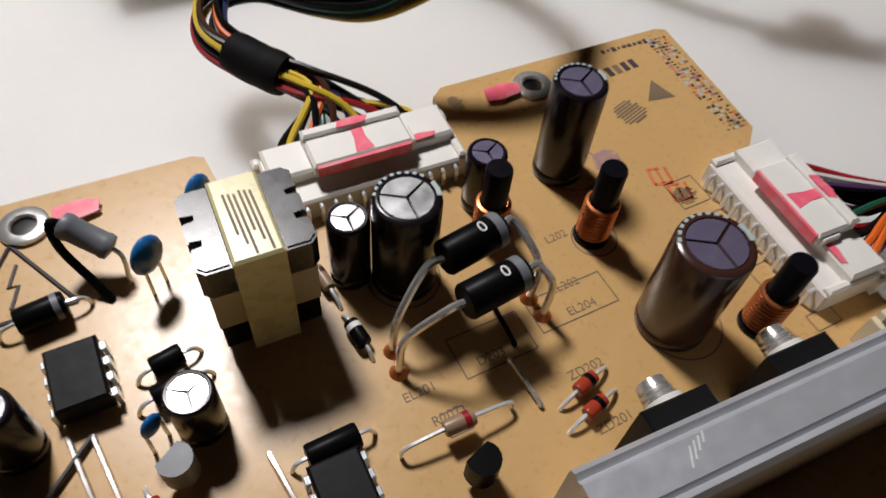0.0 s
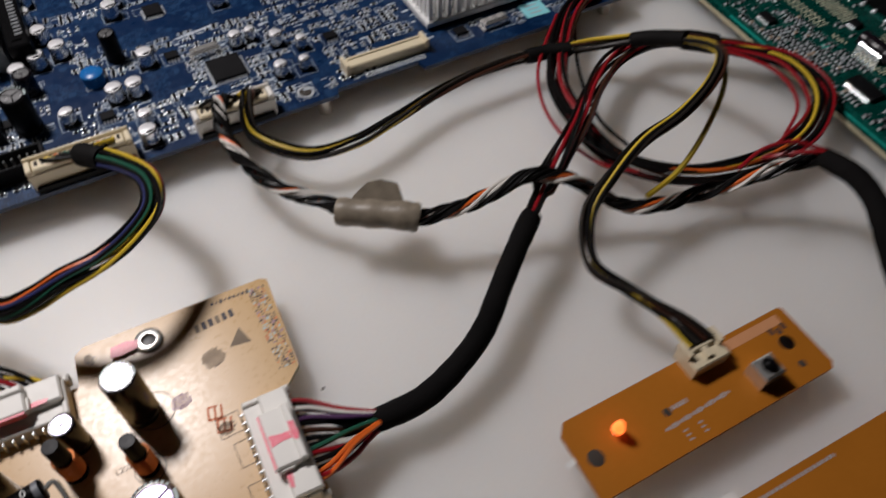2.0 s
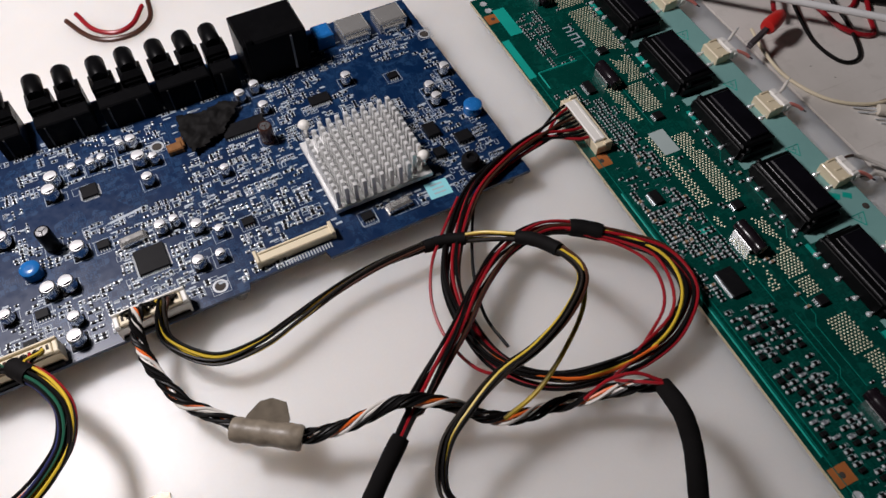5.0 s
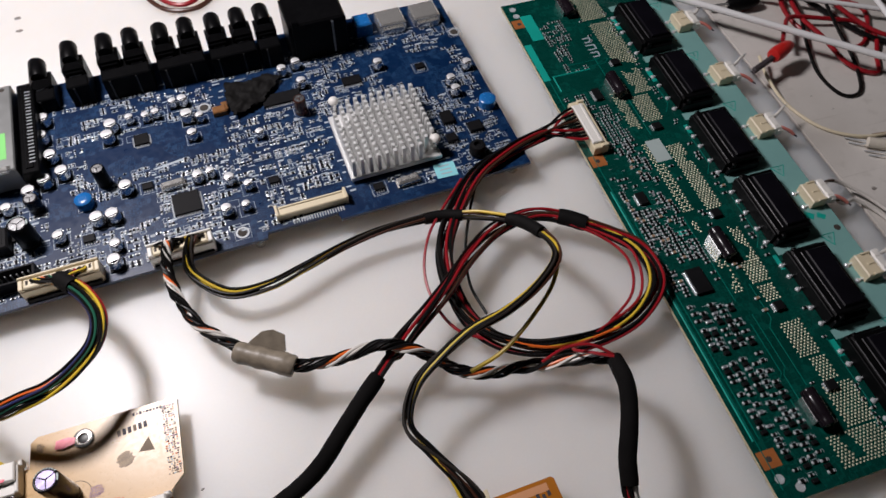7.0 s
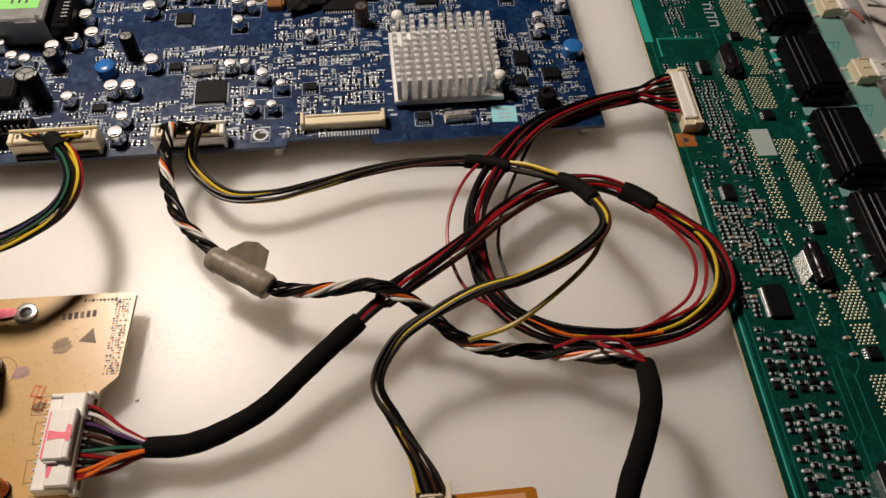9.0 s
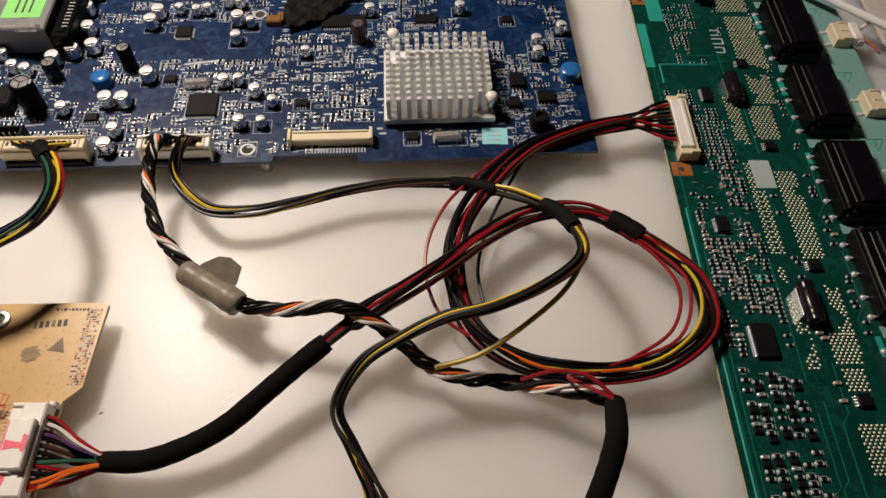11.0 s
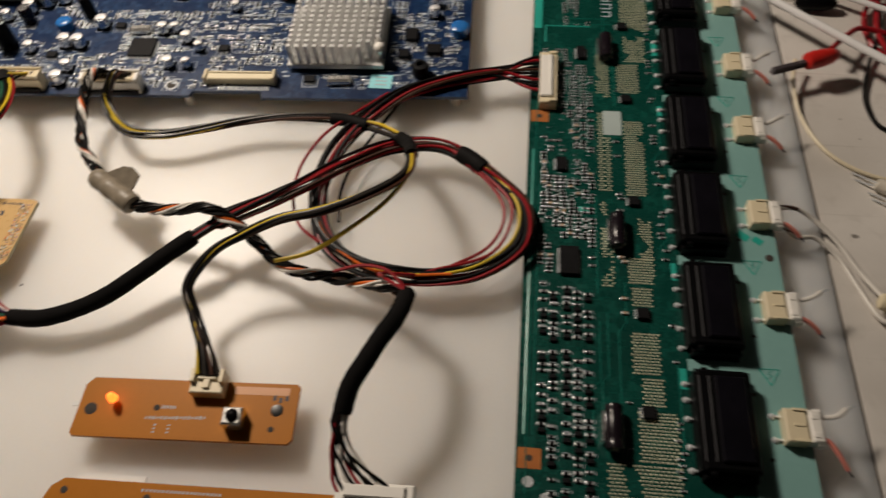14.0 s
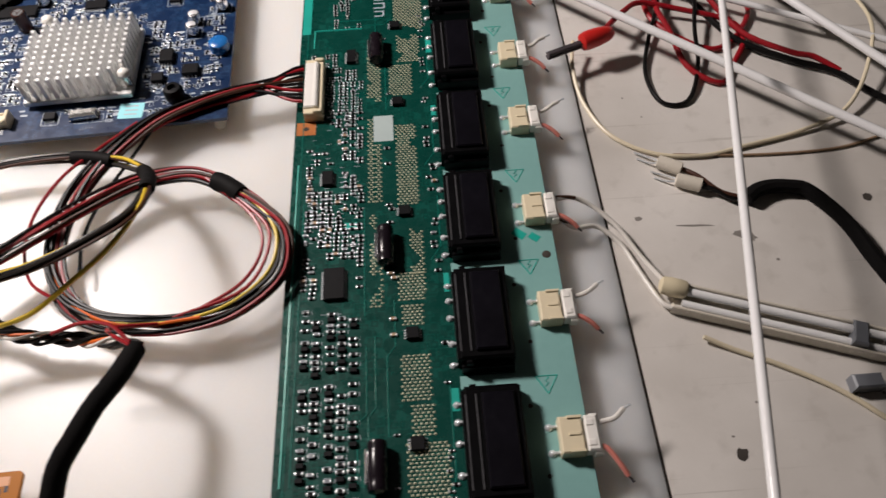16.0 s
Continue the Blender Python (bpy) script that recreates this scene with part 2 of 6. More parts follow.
# ---- shape tools (millimetres) ----
class Shape:
    def __init__(self):
        self.v, self.f, self.m, self.s = [], [], [], []
        self.t = Matrix()

    def add(self, verts, faces, mat=0, smooth=False):
        o = len(self.v)
        self.v += [tuple(self.t @ Vector(p)) for p in verts]
        self.f += [tuple(o + i for i in f) for f in faces]
        self.m += [mat] * len(faces)
        self.s += [smooth] * len(faces)
        return self

    def box(self, x, y, z, sx, sy, sz, b=0.0, mat=0, rot=0.0):
        """A block with chamfered upper edges and corners; x and y its centre, z its underside."""
        a, c, b2 = sx / 2, sy / 2, b
        ring = [(-a, -c), (a, -c), (a, c), (-a, c)]
        levels = [(0, 0), (sz, 0)] if not b else [(0, 0), (sz - b, 0), (sz, b)]
        cs, sn = math.cos(radians(rot)), math.sin(radians(rot))
        verts = []
        for h, inset in levels:
            for px, py in ring:
                qx, qy = px - math.copysign(inset, px), py - math.copysign(inset, py)
                verts.append((x + qx * cs - qy * sn, y + qx * sn + qy * cs, z + h))
        faces = [(3, 2, 1, 0)]
        for k in range(len(levels) - 1):
            faces += [(4 * k + i, 4 * k + (i + 1) % 4, 4 * k + 4 + (i + 1) % 4, 4 * k + 4 + i) for i in range(4)]
        e = 4 * (len(levels) - 1)
        faces.append((e, e + 1, e + 2, e + 3))
        return self.add(verts, faces, mat)

    def turn(self, profile, seg=20, mat=0, at=(0, 0, 0), caps=True):
        """A turned body round the z axis from (radius, height) pairs."""
        ring = [(math.cos(2 * math.pi * i / seg), math.sin(2 * math.pi * i / seg)) for i in range(seg)]
        x, y, z = at
        verts = [(x + r * c, y + r * s, z + h) for r, h in profile for c, s in ring]
        n = len(profile)
        faces = [(k * seg + i, k * seg + (i + 1) % seg, (k + 1) * seg + (i + 1) % seg, (k + 1) * seg + i) for k in range(n - 1) for i in range(seg)]
        if caps:
            if profile[0][0] > 1e-6:
                faces.append(tuple(range(seg))[::-1])
            if profile[-1][0] > 1e-6:
                faces.append(tuple(range((n - 1) * seg, n * seg)))
        return self.add(verts, faces, mat, True)

    def tube(self, points, r, seg=8, mat=0, taper=None):
        """A round bar along a line of points."""
        pts = [Vector(p) for p in points]
        n = len(pts)
        up = Vector((0, 0, 1))
        verts = []
        side = None
        for i, p in enumerate(pts):
            d = (pts[min(i + 1, n - 1)] - pts[max(i - 1, 0)]).normalized()
            if side is None:
                side = d.cross(up if abs(d.z) < 0.95 else Vector((1, 0, 0))).normalized()
            side = (side - d * side.dot(d)).normalized()
            other = d.cross(side)
            rr = r if taper is None else r * taper[i]
            verts += [p + (side * math.cos(2 * math.pi * k / seg) + other * math.sin(2 * math.pi * k / seg)) * rr for k in range(seg)]
        faces = [(i * seg + k, i * seg + (k + 1) % seg, (i + 1) * seg + (k + 1) % seg, (i + 1) * seg + k) for i in range(n - 1) for k in range(seg)]
        faces += [tuple(range(seg))[::-1], tuple(range((n - 1) * seg, n * seg))]
        return self.add(verts, faces, mat, True)

    def plate(self, outline, z, h, mat=0, side=None):
        """A flat plate from its outline, counter-clockwise."""
        n = len(outline)
        self.add([(x, y, z) for x, y in outline] + [(x, y, z + h) for x, y in outline],
                 [tuple(range(n))[::-1], tuple(range(n, 2 * n))] + [(i, (i + 1) % n, n + (i + 1) % n, n + i) for i in range(n)], mat)
        if side is not None:
            self.m[-n:] = [side] * n
        return self

    def mesh(self, name, *mats):
        me = bpy.data.meshes.new(name)
        me.from_pydata([(x * 0.001, y * 0.001, z * 0.001) for x, y, z in self.v], [], self.f)
        for m in mats:
            me.materials.append(m)
        me.polygons.foreach_set("material_index", self.m)
        me.polygons.foreach_set("use_smooth", self.s)
        me.validate()
        me.set_sharp_from_angle(angle=radians(38))
        me.update()
        return me


def curve(points, per=6):
    """A smooth line through control points."""
    p = [Vector(q) for q in points]
    p = [2 * p[0] - p[1]] + p + [2 * p[-1] - p[-2]]
    out = []
    for a, b, c, d in zip(p, p[1:], p[2:], p[3:]):
        for i in range(per):
            t = i / per
            out.append(0.5 * (2 * b + (c - a) * t + (2 * a - 5 * b + 4 * c - d) * t * t + (3 * b - a - 3 * c + d) * t ** 3))
    return out + [p[-2]]


def thing(name, label, category, x, y, z=0.0, rz=0.0, group="", kind=""):
    e = tagged(new(name), label, category, group, kind)
    e.empty_display_size = 0.01
    e.matrix_world = pose(x * 0.001, y * 0.001, z * 0.001, 0, 0, rz)
    return e


def part(name, shape, mats, parent, label="", at=(0, 0, 0), rz=0.0):
    """One mesh object under a thing or a part; shape is a Shape or a finished mesh; places in the parent's millimetres."""
    me = shape.mesh(name, *mats) if isinstance(shape, Shape) else shape
    ob = new(name, me)
    ob.parent = parent
    ob.matrix_basis = pose(at[0] * 0.001, at[1] * 0.001, at[2] * 0.001, 0, 0, rz)
    if label:
        ob["label"] = label
    return ob


def writing(body, parent, x, y, z, size, mat, rz=0.0, label=""):
    c = bpy.data.curves.new("printed_text", "FONT")
    c.body, c.size, c.extrude = body, size * 0.001, 0.00002
    c.align_x, c.align_y = "CENTER", "CENTER"
    c.materials.append(mat)
    ob = new("printed_text", c)
    ob.parent = parent
    ob.matrix_basis = pose(x * 0.001, y * 0.001, z * 0.001, 0, 0, rz)
    return ob


def flat(name, mat, parent, x, y, z, sx, sy, rz=0.0, label="", h=0.08):
    return part(name, Shape().box(0, 0, 0, sx, sy, h), [mat], parent, label, (x, y, z), rz)


# ---- table ----
table = Shape()
table.plate([(-1500, -1200), (122.4 + 3.5, -1200), (120.6, 1500), (-1500, 1500)], -30, 30)
tagged(new("table_top", table.mesh("table_top", WHITE_TABLE)), "white laminate bench top under the circuit boards", "table", kind="structure")
table = Shape()
table.plate([(127.4, -1200), (1500, -1200), (1500, 1500), (122.0, 1500)], -30, 30)
tagged(new("table_panel", table.mesh("table_panel", PANEL)), "greyish white laminate bench panel beyond a dark seam", "table", kind="structure")
seam = Shape()
seam.plate([(120, -1200), (130, -1200), (126, 1500), (116, 1500)], -31, 29.2)
tagged(new("seam_filler", seam.mesh("seam_filler", GROOVE)), "dark dirty seam between two bench panels", "trim", kind="structure")

leg = Shape().box(0, 0, -750, 60, 60, 720, 0).mesh("table_leg", PANEL)
for lx, ly in ((-1420, -1120), (1420, -1120), (-1420, 1420), (1420, 1420)):
    ob = tagged(new("table_leg", leg), "square leg under the bench top", "table leg", kind="structure")
    ob.matrix_world = pose(lx * 0.001, ly * 0.001, 0)
DIM = material("dim_wall_paint", (0.055, 0.052, 0.05), 0.8, vary=0.1, scale=60, patch=3)
for name, x, y, z, sx, sy, sz, label in (("floor", 0, 0, -850, 4800, 4800, 100, "plain dark floor of the workroom"), ("ceiling", 0, 0, 1750, 4800, 4800, 100, "plain dark ceiling of the workroom"),
                                         ("wall_north", 0, 2350, -750, 4800, 100, 2500, "plain dark workroom wall"), ("wall_south", 0, -2350, -750, 4800, 100, 2500, "plain dark workroom wall"),
                                         ("wall_east", 2350, 0, -750, 100, 4600, 2500, "plain dark workroom wall"), ("wall_west", -2350, 0, -750, 100, 4600, 2500, "plain dark workroom wall")):
    tagged(new(name, Shape().box(x, y, z, sx, sy, sz).mesh(name, DIM)), label, name.split("_")[0], kind="structure")

# ---- shared electronic parts ----
def solder_end(s, x, sx, sy, sz):
    """A rounded blob of solder on a chip's end."""
    ring = [(x + sx * math.cos(a), sy * math.sin(a)) for a in np.linspace(0, 2 * math.pi, 8, endpoint=False)]
    v = [(p, q, 0) for p, q in ring] + [(x + (p - x) * 0.75, q * 0.75, sz * 0.75) for p, q in ring] + [(x, 0, sz)]
    f = [(i, (i + 1) % 8, 8 + (i + 1) % 8, 8 + i) for i in range(8)] + [(8 + i, 8 + (i + 1) % 8, 16) for i in range(8)]
    return s.add(v, f, 1, True)


def smd_mesh(sx, sy, sz, body):
    s = Shape().box(0, 0, 0, sx * 0.66, sy, sz, 0.08)
    solder_end(s, -sx * 0.42, sx * 0.21, sy * 0.6, sz * 1.12)
    solder_end(s, sx * 0.42, sx * 0.21, sy * 0.6, sz * 1.12)
    return s.mesh("chip_part", body, TIN)


CHIPS = [smd_mesh(2.1, 1.15, 0.7, MATT), smd_mesh(2.2, 1.25, 0.9, BEIGE), smd_mesh(1.7, 0.95, 0.6, MATT), smd_mesh(1.9, 1.1, 0.8, GREY)]


def chip_ic(parent, x, y, z, sx, sy, legs_x, legs_y, rz=0.0, h=1.6):
    """A flat integrated circuit with legs along its sides."""
    ic = part("integrated_circuit", Shape().box(0, 0, 0.2, sx, sy, h, 0.15), [MATT], parent, "black moulded chip", (x, y, z), rz)
    leg = Shape().box(0, 0, 0, 0.5, 1.1, 0.35, 0.05).box(0, -0.35, 0, 0.5, 0.3, 0.9, 0.05).mesh("leg", TIN)
    for n, long, half, turn in ((legs_x, sx, sy / 2, 0), (legs_y, sy, sx / 2, 90)):
        for i in range(n):
            u = (i + 0.5) / n * long * 0.92 - long * 0.46
            for sgn in (1, -1):
                px, py = (u, sgn * (half + 0.4)) if turn == 0 else (-sgn * (half + 0.4), u)
                part("leg", leg, None, ic, at=(px, py, 0), rz=turn + (0 if sgn > 0 else 180))
    return ic


def can_mesh(r, h):
    s = Shape().box(0, 0, 0, 2.05 * r, 2.05 * r, 0.9, 0.1, 1)
    s.turn([(r * 0.95, 0.9), (r * 0.95, 1.3), (r * 0.82, 1.6), (r, 1.9), (r, h - 0.35), (r * 0.86, h)], 18, 0)
    s.turn([(r * 0.86, h), (r * 0.84, h + 0.03)], 18, 2)
    s.plate([(r * 0.8 * math.cos(a), r * 0.8 * math.sin(a)) for a in np.linspace(-2.4, -0.4, 9)], h + 0.03, 0.04, 1)
    return s.mesh("smd_capacitor", SILVER, BLACK, CAN_TOP)


CANS = {r: can_mesh(r, h) for r, h in ((2.6, 5.6), (2.1, 5.2), (3.2, 6.2))}


def upright_capacitor(parent, x, y, z, r, h, sleeve, top, label):
    """A sleeved electrolytic capacitor with a scored metal top."""
    s = Shape().turn([(r * 0.93, 0), (r, 0.5), (r, 1.6), (r * 0.95, 2.0), (r, 2.4), (r, h - 0.8), (r * 0.97, h - 0.3), (r * 0.88, h), (r * 0.78, h - 0.02), (r * 0.78, h - 0.5)], 32)
    cap = part("capacitor", s, [sleeve], parent, label, (x, y, z))
    lid = Shape()
    for k in range(3):
        a0, a1 = radians(120 * k + 33), radians(120 * k + 147)
        arc = [(r * 0.75 * math.cos(a0 + (a1 - a0) * i / 8), r * 0.75 * math.sin(a0 + (a1 - a0) * i / 8)) for i in range(9)]
        mid = (a0 + a1) / 2
        lid.plate([(0.28 * math.cos(mid), 0.28 * math.sin(mid))] + arc, h - 0.5, 0.36 + 0.03 * k)
    part("vented_top", lid, [top], cap, "scored metal top")
    if r > 4.4:
        ring = Shape()
        for k in range(9):
            a = radians(40 + 14 * k)
            ring.t = Matrix.Translation((0.9 * r * math.cos(a), 0.9 * r * math.sin(a), h - 0.12)) @ Matrix.Rotation(a, 4, "Z")
            ring.box(0, 0, 0, 0.09 * r, 0.12 * r, 0.12)
        ring.t = Matrix()
        ring.plate([(rr * math.cos(a), rr * math.sin(a)) for rr, aa in ((0.97 * r, (-0.3, 0.0, 0.3)), (0.83 * r, (0.3, 0.0, -0.3))) for a in aa], h - 0.1, 0.12)
        part("rim_print", ring, [GREY_LABEL], cap, "pale grey print round the rim")
    return cap


def header(parent, x, y, z, length, depth, h, pins, rz, mat, name="connector", label="cream nylon connector"):
    """An open-top pin header: a box of four walls with pins inside."""
    s = Shape()
    s.box(0, 0, 0, length, depth, 1.2)
    s.box(0, depth / 2 - 0.5, 1.2, length, 1.0, h - 1.2, 0.2).box(0, -depth / 2 + 0.5, 1.2, length, 1.0, (h - 1.2) * 0.8, 0.2)
    s.box(length / 2 - 0.6, 0, 1.2, 1.2, depth - 2, h - 1.2, 0.2).box(-length / 2 + 0.6, 0, 1.2, 1.2, depth - 2, h - 1.2, 0.2)
    c = part(name, s, [mat], parent, label, (x, y, z), rz)
    pin = Shape().box(0, 0, 0, 0.5, 0.5, h * 0.8, 0.15).mesh("pin", TIN)
    for i in range(pins):
        part("pin", pin, None, c, at=((i + 0.5) / pins * (length - 3) - (length - 3) / 2, 0, 1.2))
    return c


# ---- inverter board ----
IX, IY, IZ = 1.5, -175.0, 8.4
inverter = thing("inverter_board", "long green inverter circuit board with black transformers, on the bench", "circuit board", IX, IY)
IW, IL = 99.5, 301.0
part("board", Shape().plate([(0, 0), (IW, 0), (IW, IL), (0, IL)], 6.6, 1.8, 0, 1), [GREEN, EDGE], inverter, "green lacquered fibreglass")


def iv(x, y):
    return x - IX, y - IY


# pale strip beside and between the transformers
T_Y = [82, 37, -8.5, -52.5, -97, -142]
outline = [(IW, 0), (IW, IL), (79, IL)]
for ty in T_Y:
    v = ty - IY
    outline += [(79, v + 25.0), (60.5, v + 25.0), (60.5, v + 20.4), (79, v + 20.4)]
outline += [(79, 0)]
part("pale_strip", Shape().plate(outline, 8.4, 0.06), [TEAL], inverter, "pale teal insulating strip")
leg_blob = Shape().turn([(1.3, 0), (1.15, 0.5), (0.7, 0.9), (0.0, 1.1)], 10).box(0.9, 0, 0.1, 3.6, 0.9, 0.9, 0.2).mesh("solder_leg", TIN)
frame_sh = Shape().box(0, 0, 0.3, 18.0, 35.0, 8.0, 0.7).box(0, 0, 0.2, 17.4, 38.6, 4.8, 0.5)
frame_sh.box(-9.2, 0, 0.3, 1.6, 34, 6.8, 0.3).box(-6, 18.0, 4.8, 2.2, 1.8, 2.6, 0.4).box(-6, -18.0, 4.8, 2.2, 1.8, 2.6, 0.4)
frame_me = frame_sh.mesh("bobbin", BLACK)
core_me = Shape().box(0, 0, 0, 10.4, 30.0, 1.5, 0.5).mesh("core", FERRITE)
# thin line, a little lighter than the black bobbin
edge_me = Shape().box(0, 0, 0, 0.5, 30, 0.35, 0.1).mesh("clip_edge", material("dark_clip_edge", (0.07, 0.07, 0.075), 0.35, vary=0.2))
for ty in T_Y:
    x, y = iv(71.6, ty)
    tr = part("transformer", Shape().box(0, 0, 0, 17.5, 37.0, 0.5), [BLACK], inverter, "black high-voltage transformer", (x, y, 8.4))
    part("bobbin", frame_me, None, tr)
    part("core", core_me, None, tr, "flat dark ferrite core", (1.6, 0, 8.2))
    part("clip_edge", edge_me, None, tr, "thin grey edge line", (-8.6, 0, 8.1))
    part("clip_edge", edge_me, None, tr, "thin grey edge line", (-5.3, 0, 8.4))
    for k in (-16, -8, 2, 9, 15):
        part("solder_leg", leg_blob, None, tr, at=(-11.4, k, 0))

# output connectors with plugs and wire ends
C_Y = [80, 35, -5.5, -52, -95, -141]
base_me = Shape().box(-0.4, 0, 0, 7.4, 11.8, 5.0, 0.5).box(1.0, 5.4, 4.8, 4.6, 0.9, 0.8, 0.1).box(1.0, -5.4, 4.8, 4.6, 0.9, 0.8, 0.1).box(0.6, 0, 4.8, 3.6, 0.9, 0.6, 0.1).mesh("socket", CREAM)
plug_me = Shape().box(0, 0, 0.8, 4.2, 11.5, 4.6, 0.6).box(-0.5, 3.2, 5.2, 2.4, 2.0, 0.5, 0.2).box(-0.5, -3.2, 5.2, 2.4, 2.0, 0.5, 0.2).box(1.2, 0, 1.0, 2.6, 13.0, 3.4, 0.4).mesh("plug", WHITE)
for i, cy in enumerate(C_Y):
    x, y = iv(95.3, cy)
    c = part("output_connector", base_me, None, inverter, "cream two-way lamp connector", (x, y, 8.5))
    part("plug", plug_me, None, c, "white plug insert", (6.0, 0, 0))
    for k in (4.2, -4.2):
        part("solder_leg", leg_blob, None, c, at=(-6.6, k, 0))
    if i != 3:
        w1 = Shape().tube(curve([(7, 3.6, 3), (11, 4.2, 3), (14, 6.0 - i * 0.3, 4.5), (17, 7.2, 4.5)], 4), 0.85, 8)
        w1.tube([(17, 7.2, 4.5), (19.5, 8.2, 5)], 0.3, 6, 1)
        part("wire_end", w1, [WIRE["white"], TIN], c, "cut white wire end")
    w2 = Shape().tube(curve([(7, -3.6, 3), (10, -4.5, 3.0), (13.5, -6.5 - (i == 5) * 3, 1.6), (15.5, -8.0 - (i == 5) * 4.5, 0)], 4), 0.85, 8)
    w2.tube([(15.5, -8.0 - (i == 5) * 4.5, 0), (17, -9.4 - (i == 5) * 5, -0.8)], 0.4, 6, 1)
    part("wire_end", w2, [WIRE["pink"], INK], c, "cut pink wire end")

# input socket and plug
x, y = iv(9.5, 20.5)
sock = part("input_connector", Shape().box(0, 0, 0, 8.0, 33.0, 5.2, 0.4).box(-3, 0, 5.0, 1.6, 24, 0.9, 0.2).box(2.0, 15.6, 4.6, 3.6, 1.6, 1.6, 0.2).box(2.0, -15.6, 4.6, 3.6, 1.6, 1.6, 0.2),
            [CREAM], inverter, "cream fourteen-way connector", (x, y, 8.4))
part("plug", Shape().box(0, 0, 1.4, 6.0, 27.0, 5.0, 0.5).box(1.6, 0, 6.2, 1.2, 27.0, 0.5, 0.15), [WHITE], sock, "off-white plug", (-0.8, 0, 0))

# bare pads and the mesh of solder dots
for py in (108, 0, -158):
    x, y = iv(6.2, py)
    s = Shape()
    ring = [(math.cos(2 * math.pi * k / 16), math.sin(2 * math.pi * k / 16)) for k in range(16)]
    sq = [(4 * max(-1, min(1, 1.42 * c)), 3.6 * max(-1, min(1, 1.42 * q))) for c, q in ring]
    s.add([(a, b, 0.1) for a, b in sq] + [(1.2 * a, 1.2 * b, 0.1) for a, b in ring], [(k, (k + 1) % 16, 16 + (k + 1) % 16, 16 + k) for k in range(16)])
    pad = part("copper_pad", s, [COPPER_PAD], inverter, "bare orange copper earth pad", (x, y, 8.4))
    part("hole", Shape().turn([(1.2, 0.04), (1.1, 0.06)], 16), [GROOVE], pad)
for px, py in ((7, 121), (7, 115), (6, -166), (12, -171)):
    part("mounting_ring", Shape().turn([(1.9, 0), (1.9, 0.15), (1.0, 0.15), (1.0, 0.05)], 18), [TIN], inverter, at=(*iv(px, py), 8.4))

PATCHES = [(43, 100, 58, 122), (45, 60, 58, 96), (46, 38, 56, 56), (42, 17, 52, 36), (44, -43, 52, -1), (48, -75, 53, -52), (43, -86, 53, -75), (44, -96, 51, -88), (43, -124, 53, -107), (46, -136, 53, -126),
           (44, -156, 57, -138), (33, -170, 57, -157), (32.5, 14, 38, 43), (32.5, -41, 34.2, 4), (35.5, -41, 37.5, -11), (33, -88, 35, -47), (36, -88, 37.6, -72)]
dots = Shape()
for x0, y0, x1, y1 in PATCHES:
    row = 0
    yy = y0
    while yy <= y1:
        xx = x0 + (0.85 if row % 2 else 0)
        while xx <= x1:
            if noise.noise((xx * 0.11, yy * 0.11, 3.0)) > -0.33:
                a, b = iv(xx, yy)
                r = 0.52
                dots.add([(a - r, b - r * 0.7, 8.4), (a + r, b - r * 0.7, 8.4), (a + r, b + r * 0.7, 8.4), (a - r, b + r * 0.7, 8.4), (a, b, 8.8)], [(0, 1, 4), (1, 2, 4), (2, 3, 4), (3, 0, 4)], 0, True)
            xx += 1.7
        yy += 1.22
        row += 1
tagged(part("solder_dots", dots, [material("tinned_copper_dots", (0.58, 0.56, 0.40), 0.5, 0.25, vary=0.1)], inverter, "grid of tinned copper dots"), kind="stuff")
flat("grey_pad", GREY_LABEL, inverter, *iv(38.6, -2.5), 8.42, 8.2, 14.5, label="plain pale grey rectangle")
for lx, ly, w, h in ((12, 103, 7, 22), (25, -52, 5, 3), (60, 92, 2.5, 10), (60, 47, 2.5, 9), (60, 6, 2, 6), (60, -80, 2, 8), (60, -125, 2.5, 8), (4, 75, 4, 30), (88.5, -61, 5, 3.4), (94, -63, 4, 3)):
    flat("bare_patch", BRIGHT_TEAL, inverter, *iv(lx, ly), 8.47, w, h, 0 if lx < 80 else -40)
# brand mark as plain bars
for k, (w, h) in enumerate(((4.2, 4.6), (4.2, 5.4), (4.2, 4.6))):
    mk = Shape().box(-1.7, 0, 0, 0.8, h, 0.06).box(1.7, 0, 0, 0.8, h, 0.06).box(0, h / 2 - 0.4, 0, 2.6, 0.8, 0.06)
    part("printed_mark", mk, [PRINT], inverter, at=(*iv(38, 84 - 6 * k), 8.42), rz=-90)
tri_me = Shape()
for a in range(3):
    p, q = radians(90 + 120 * a), radians(210 + 120 * a)
    tri_me.tube([(4.2 * math.cos(p), 4.2 * math.sin(p), 0), (4.2 * math.cos(q), 4.2 * math.sin(q), 0)], 0.22, 5)
tri_me.tube([(0.8, 1.6, 0), (-0.6, 0.2, 0), (0.6, -0.2, 0), (-0.7, -1.6, 0)], 0.2, 5)
tri_me = tri_me.mesh("warning_print", BRIGHT_TEAL)
for cy in C_Y:
    part("warning_print", tri_me, None, inverter, "teal warning triangle", (*iv(90.5, cy + 20), 8.46), 180)
    for dx, dy in ((84, 12), (87, -11)):
        part("hole", Shape().turn([(0.8, 0), (0.7, 0.05)], 10), [GROOVE], inverter, at=(*iv(dx, cy + dy), 8.45))
part("hole", Shape().turn([(1.7, 0), (1.6, 0.05)], 16), [GROOVE], inverter, at=(*iv(97.5, -71), 8.45))
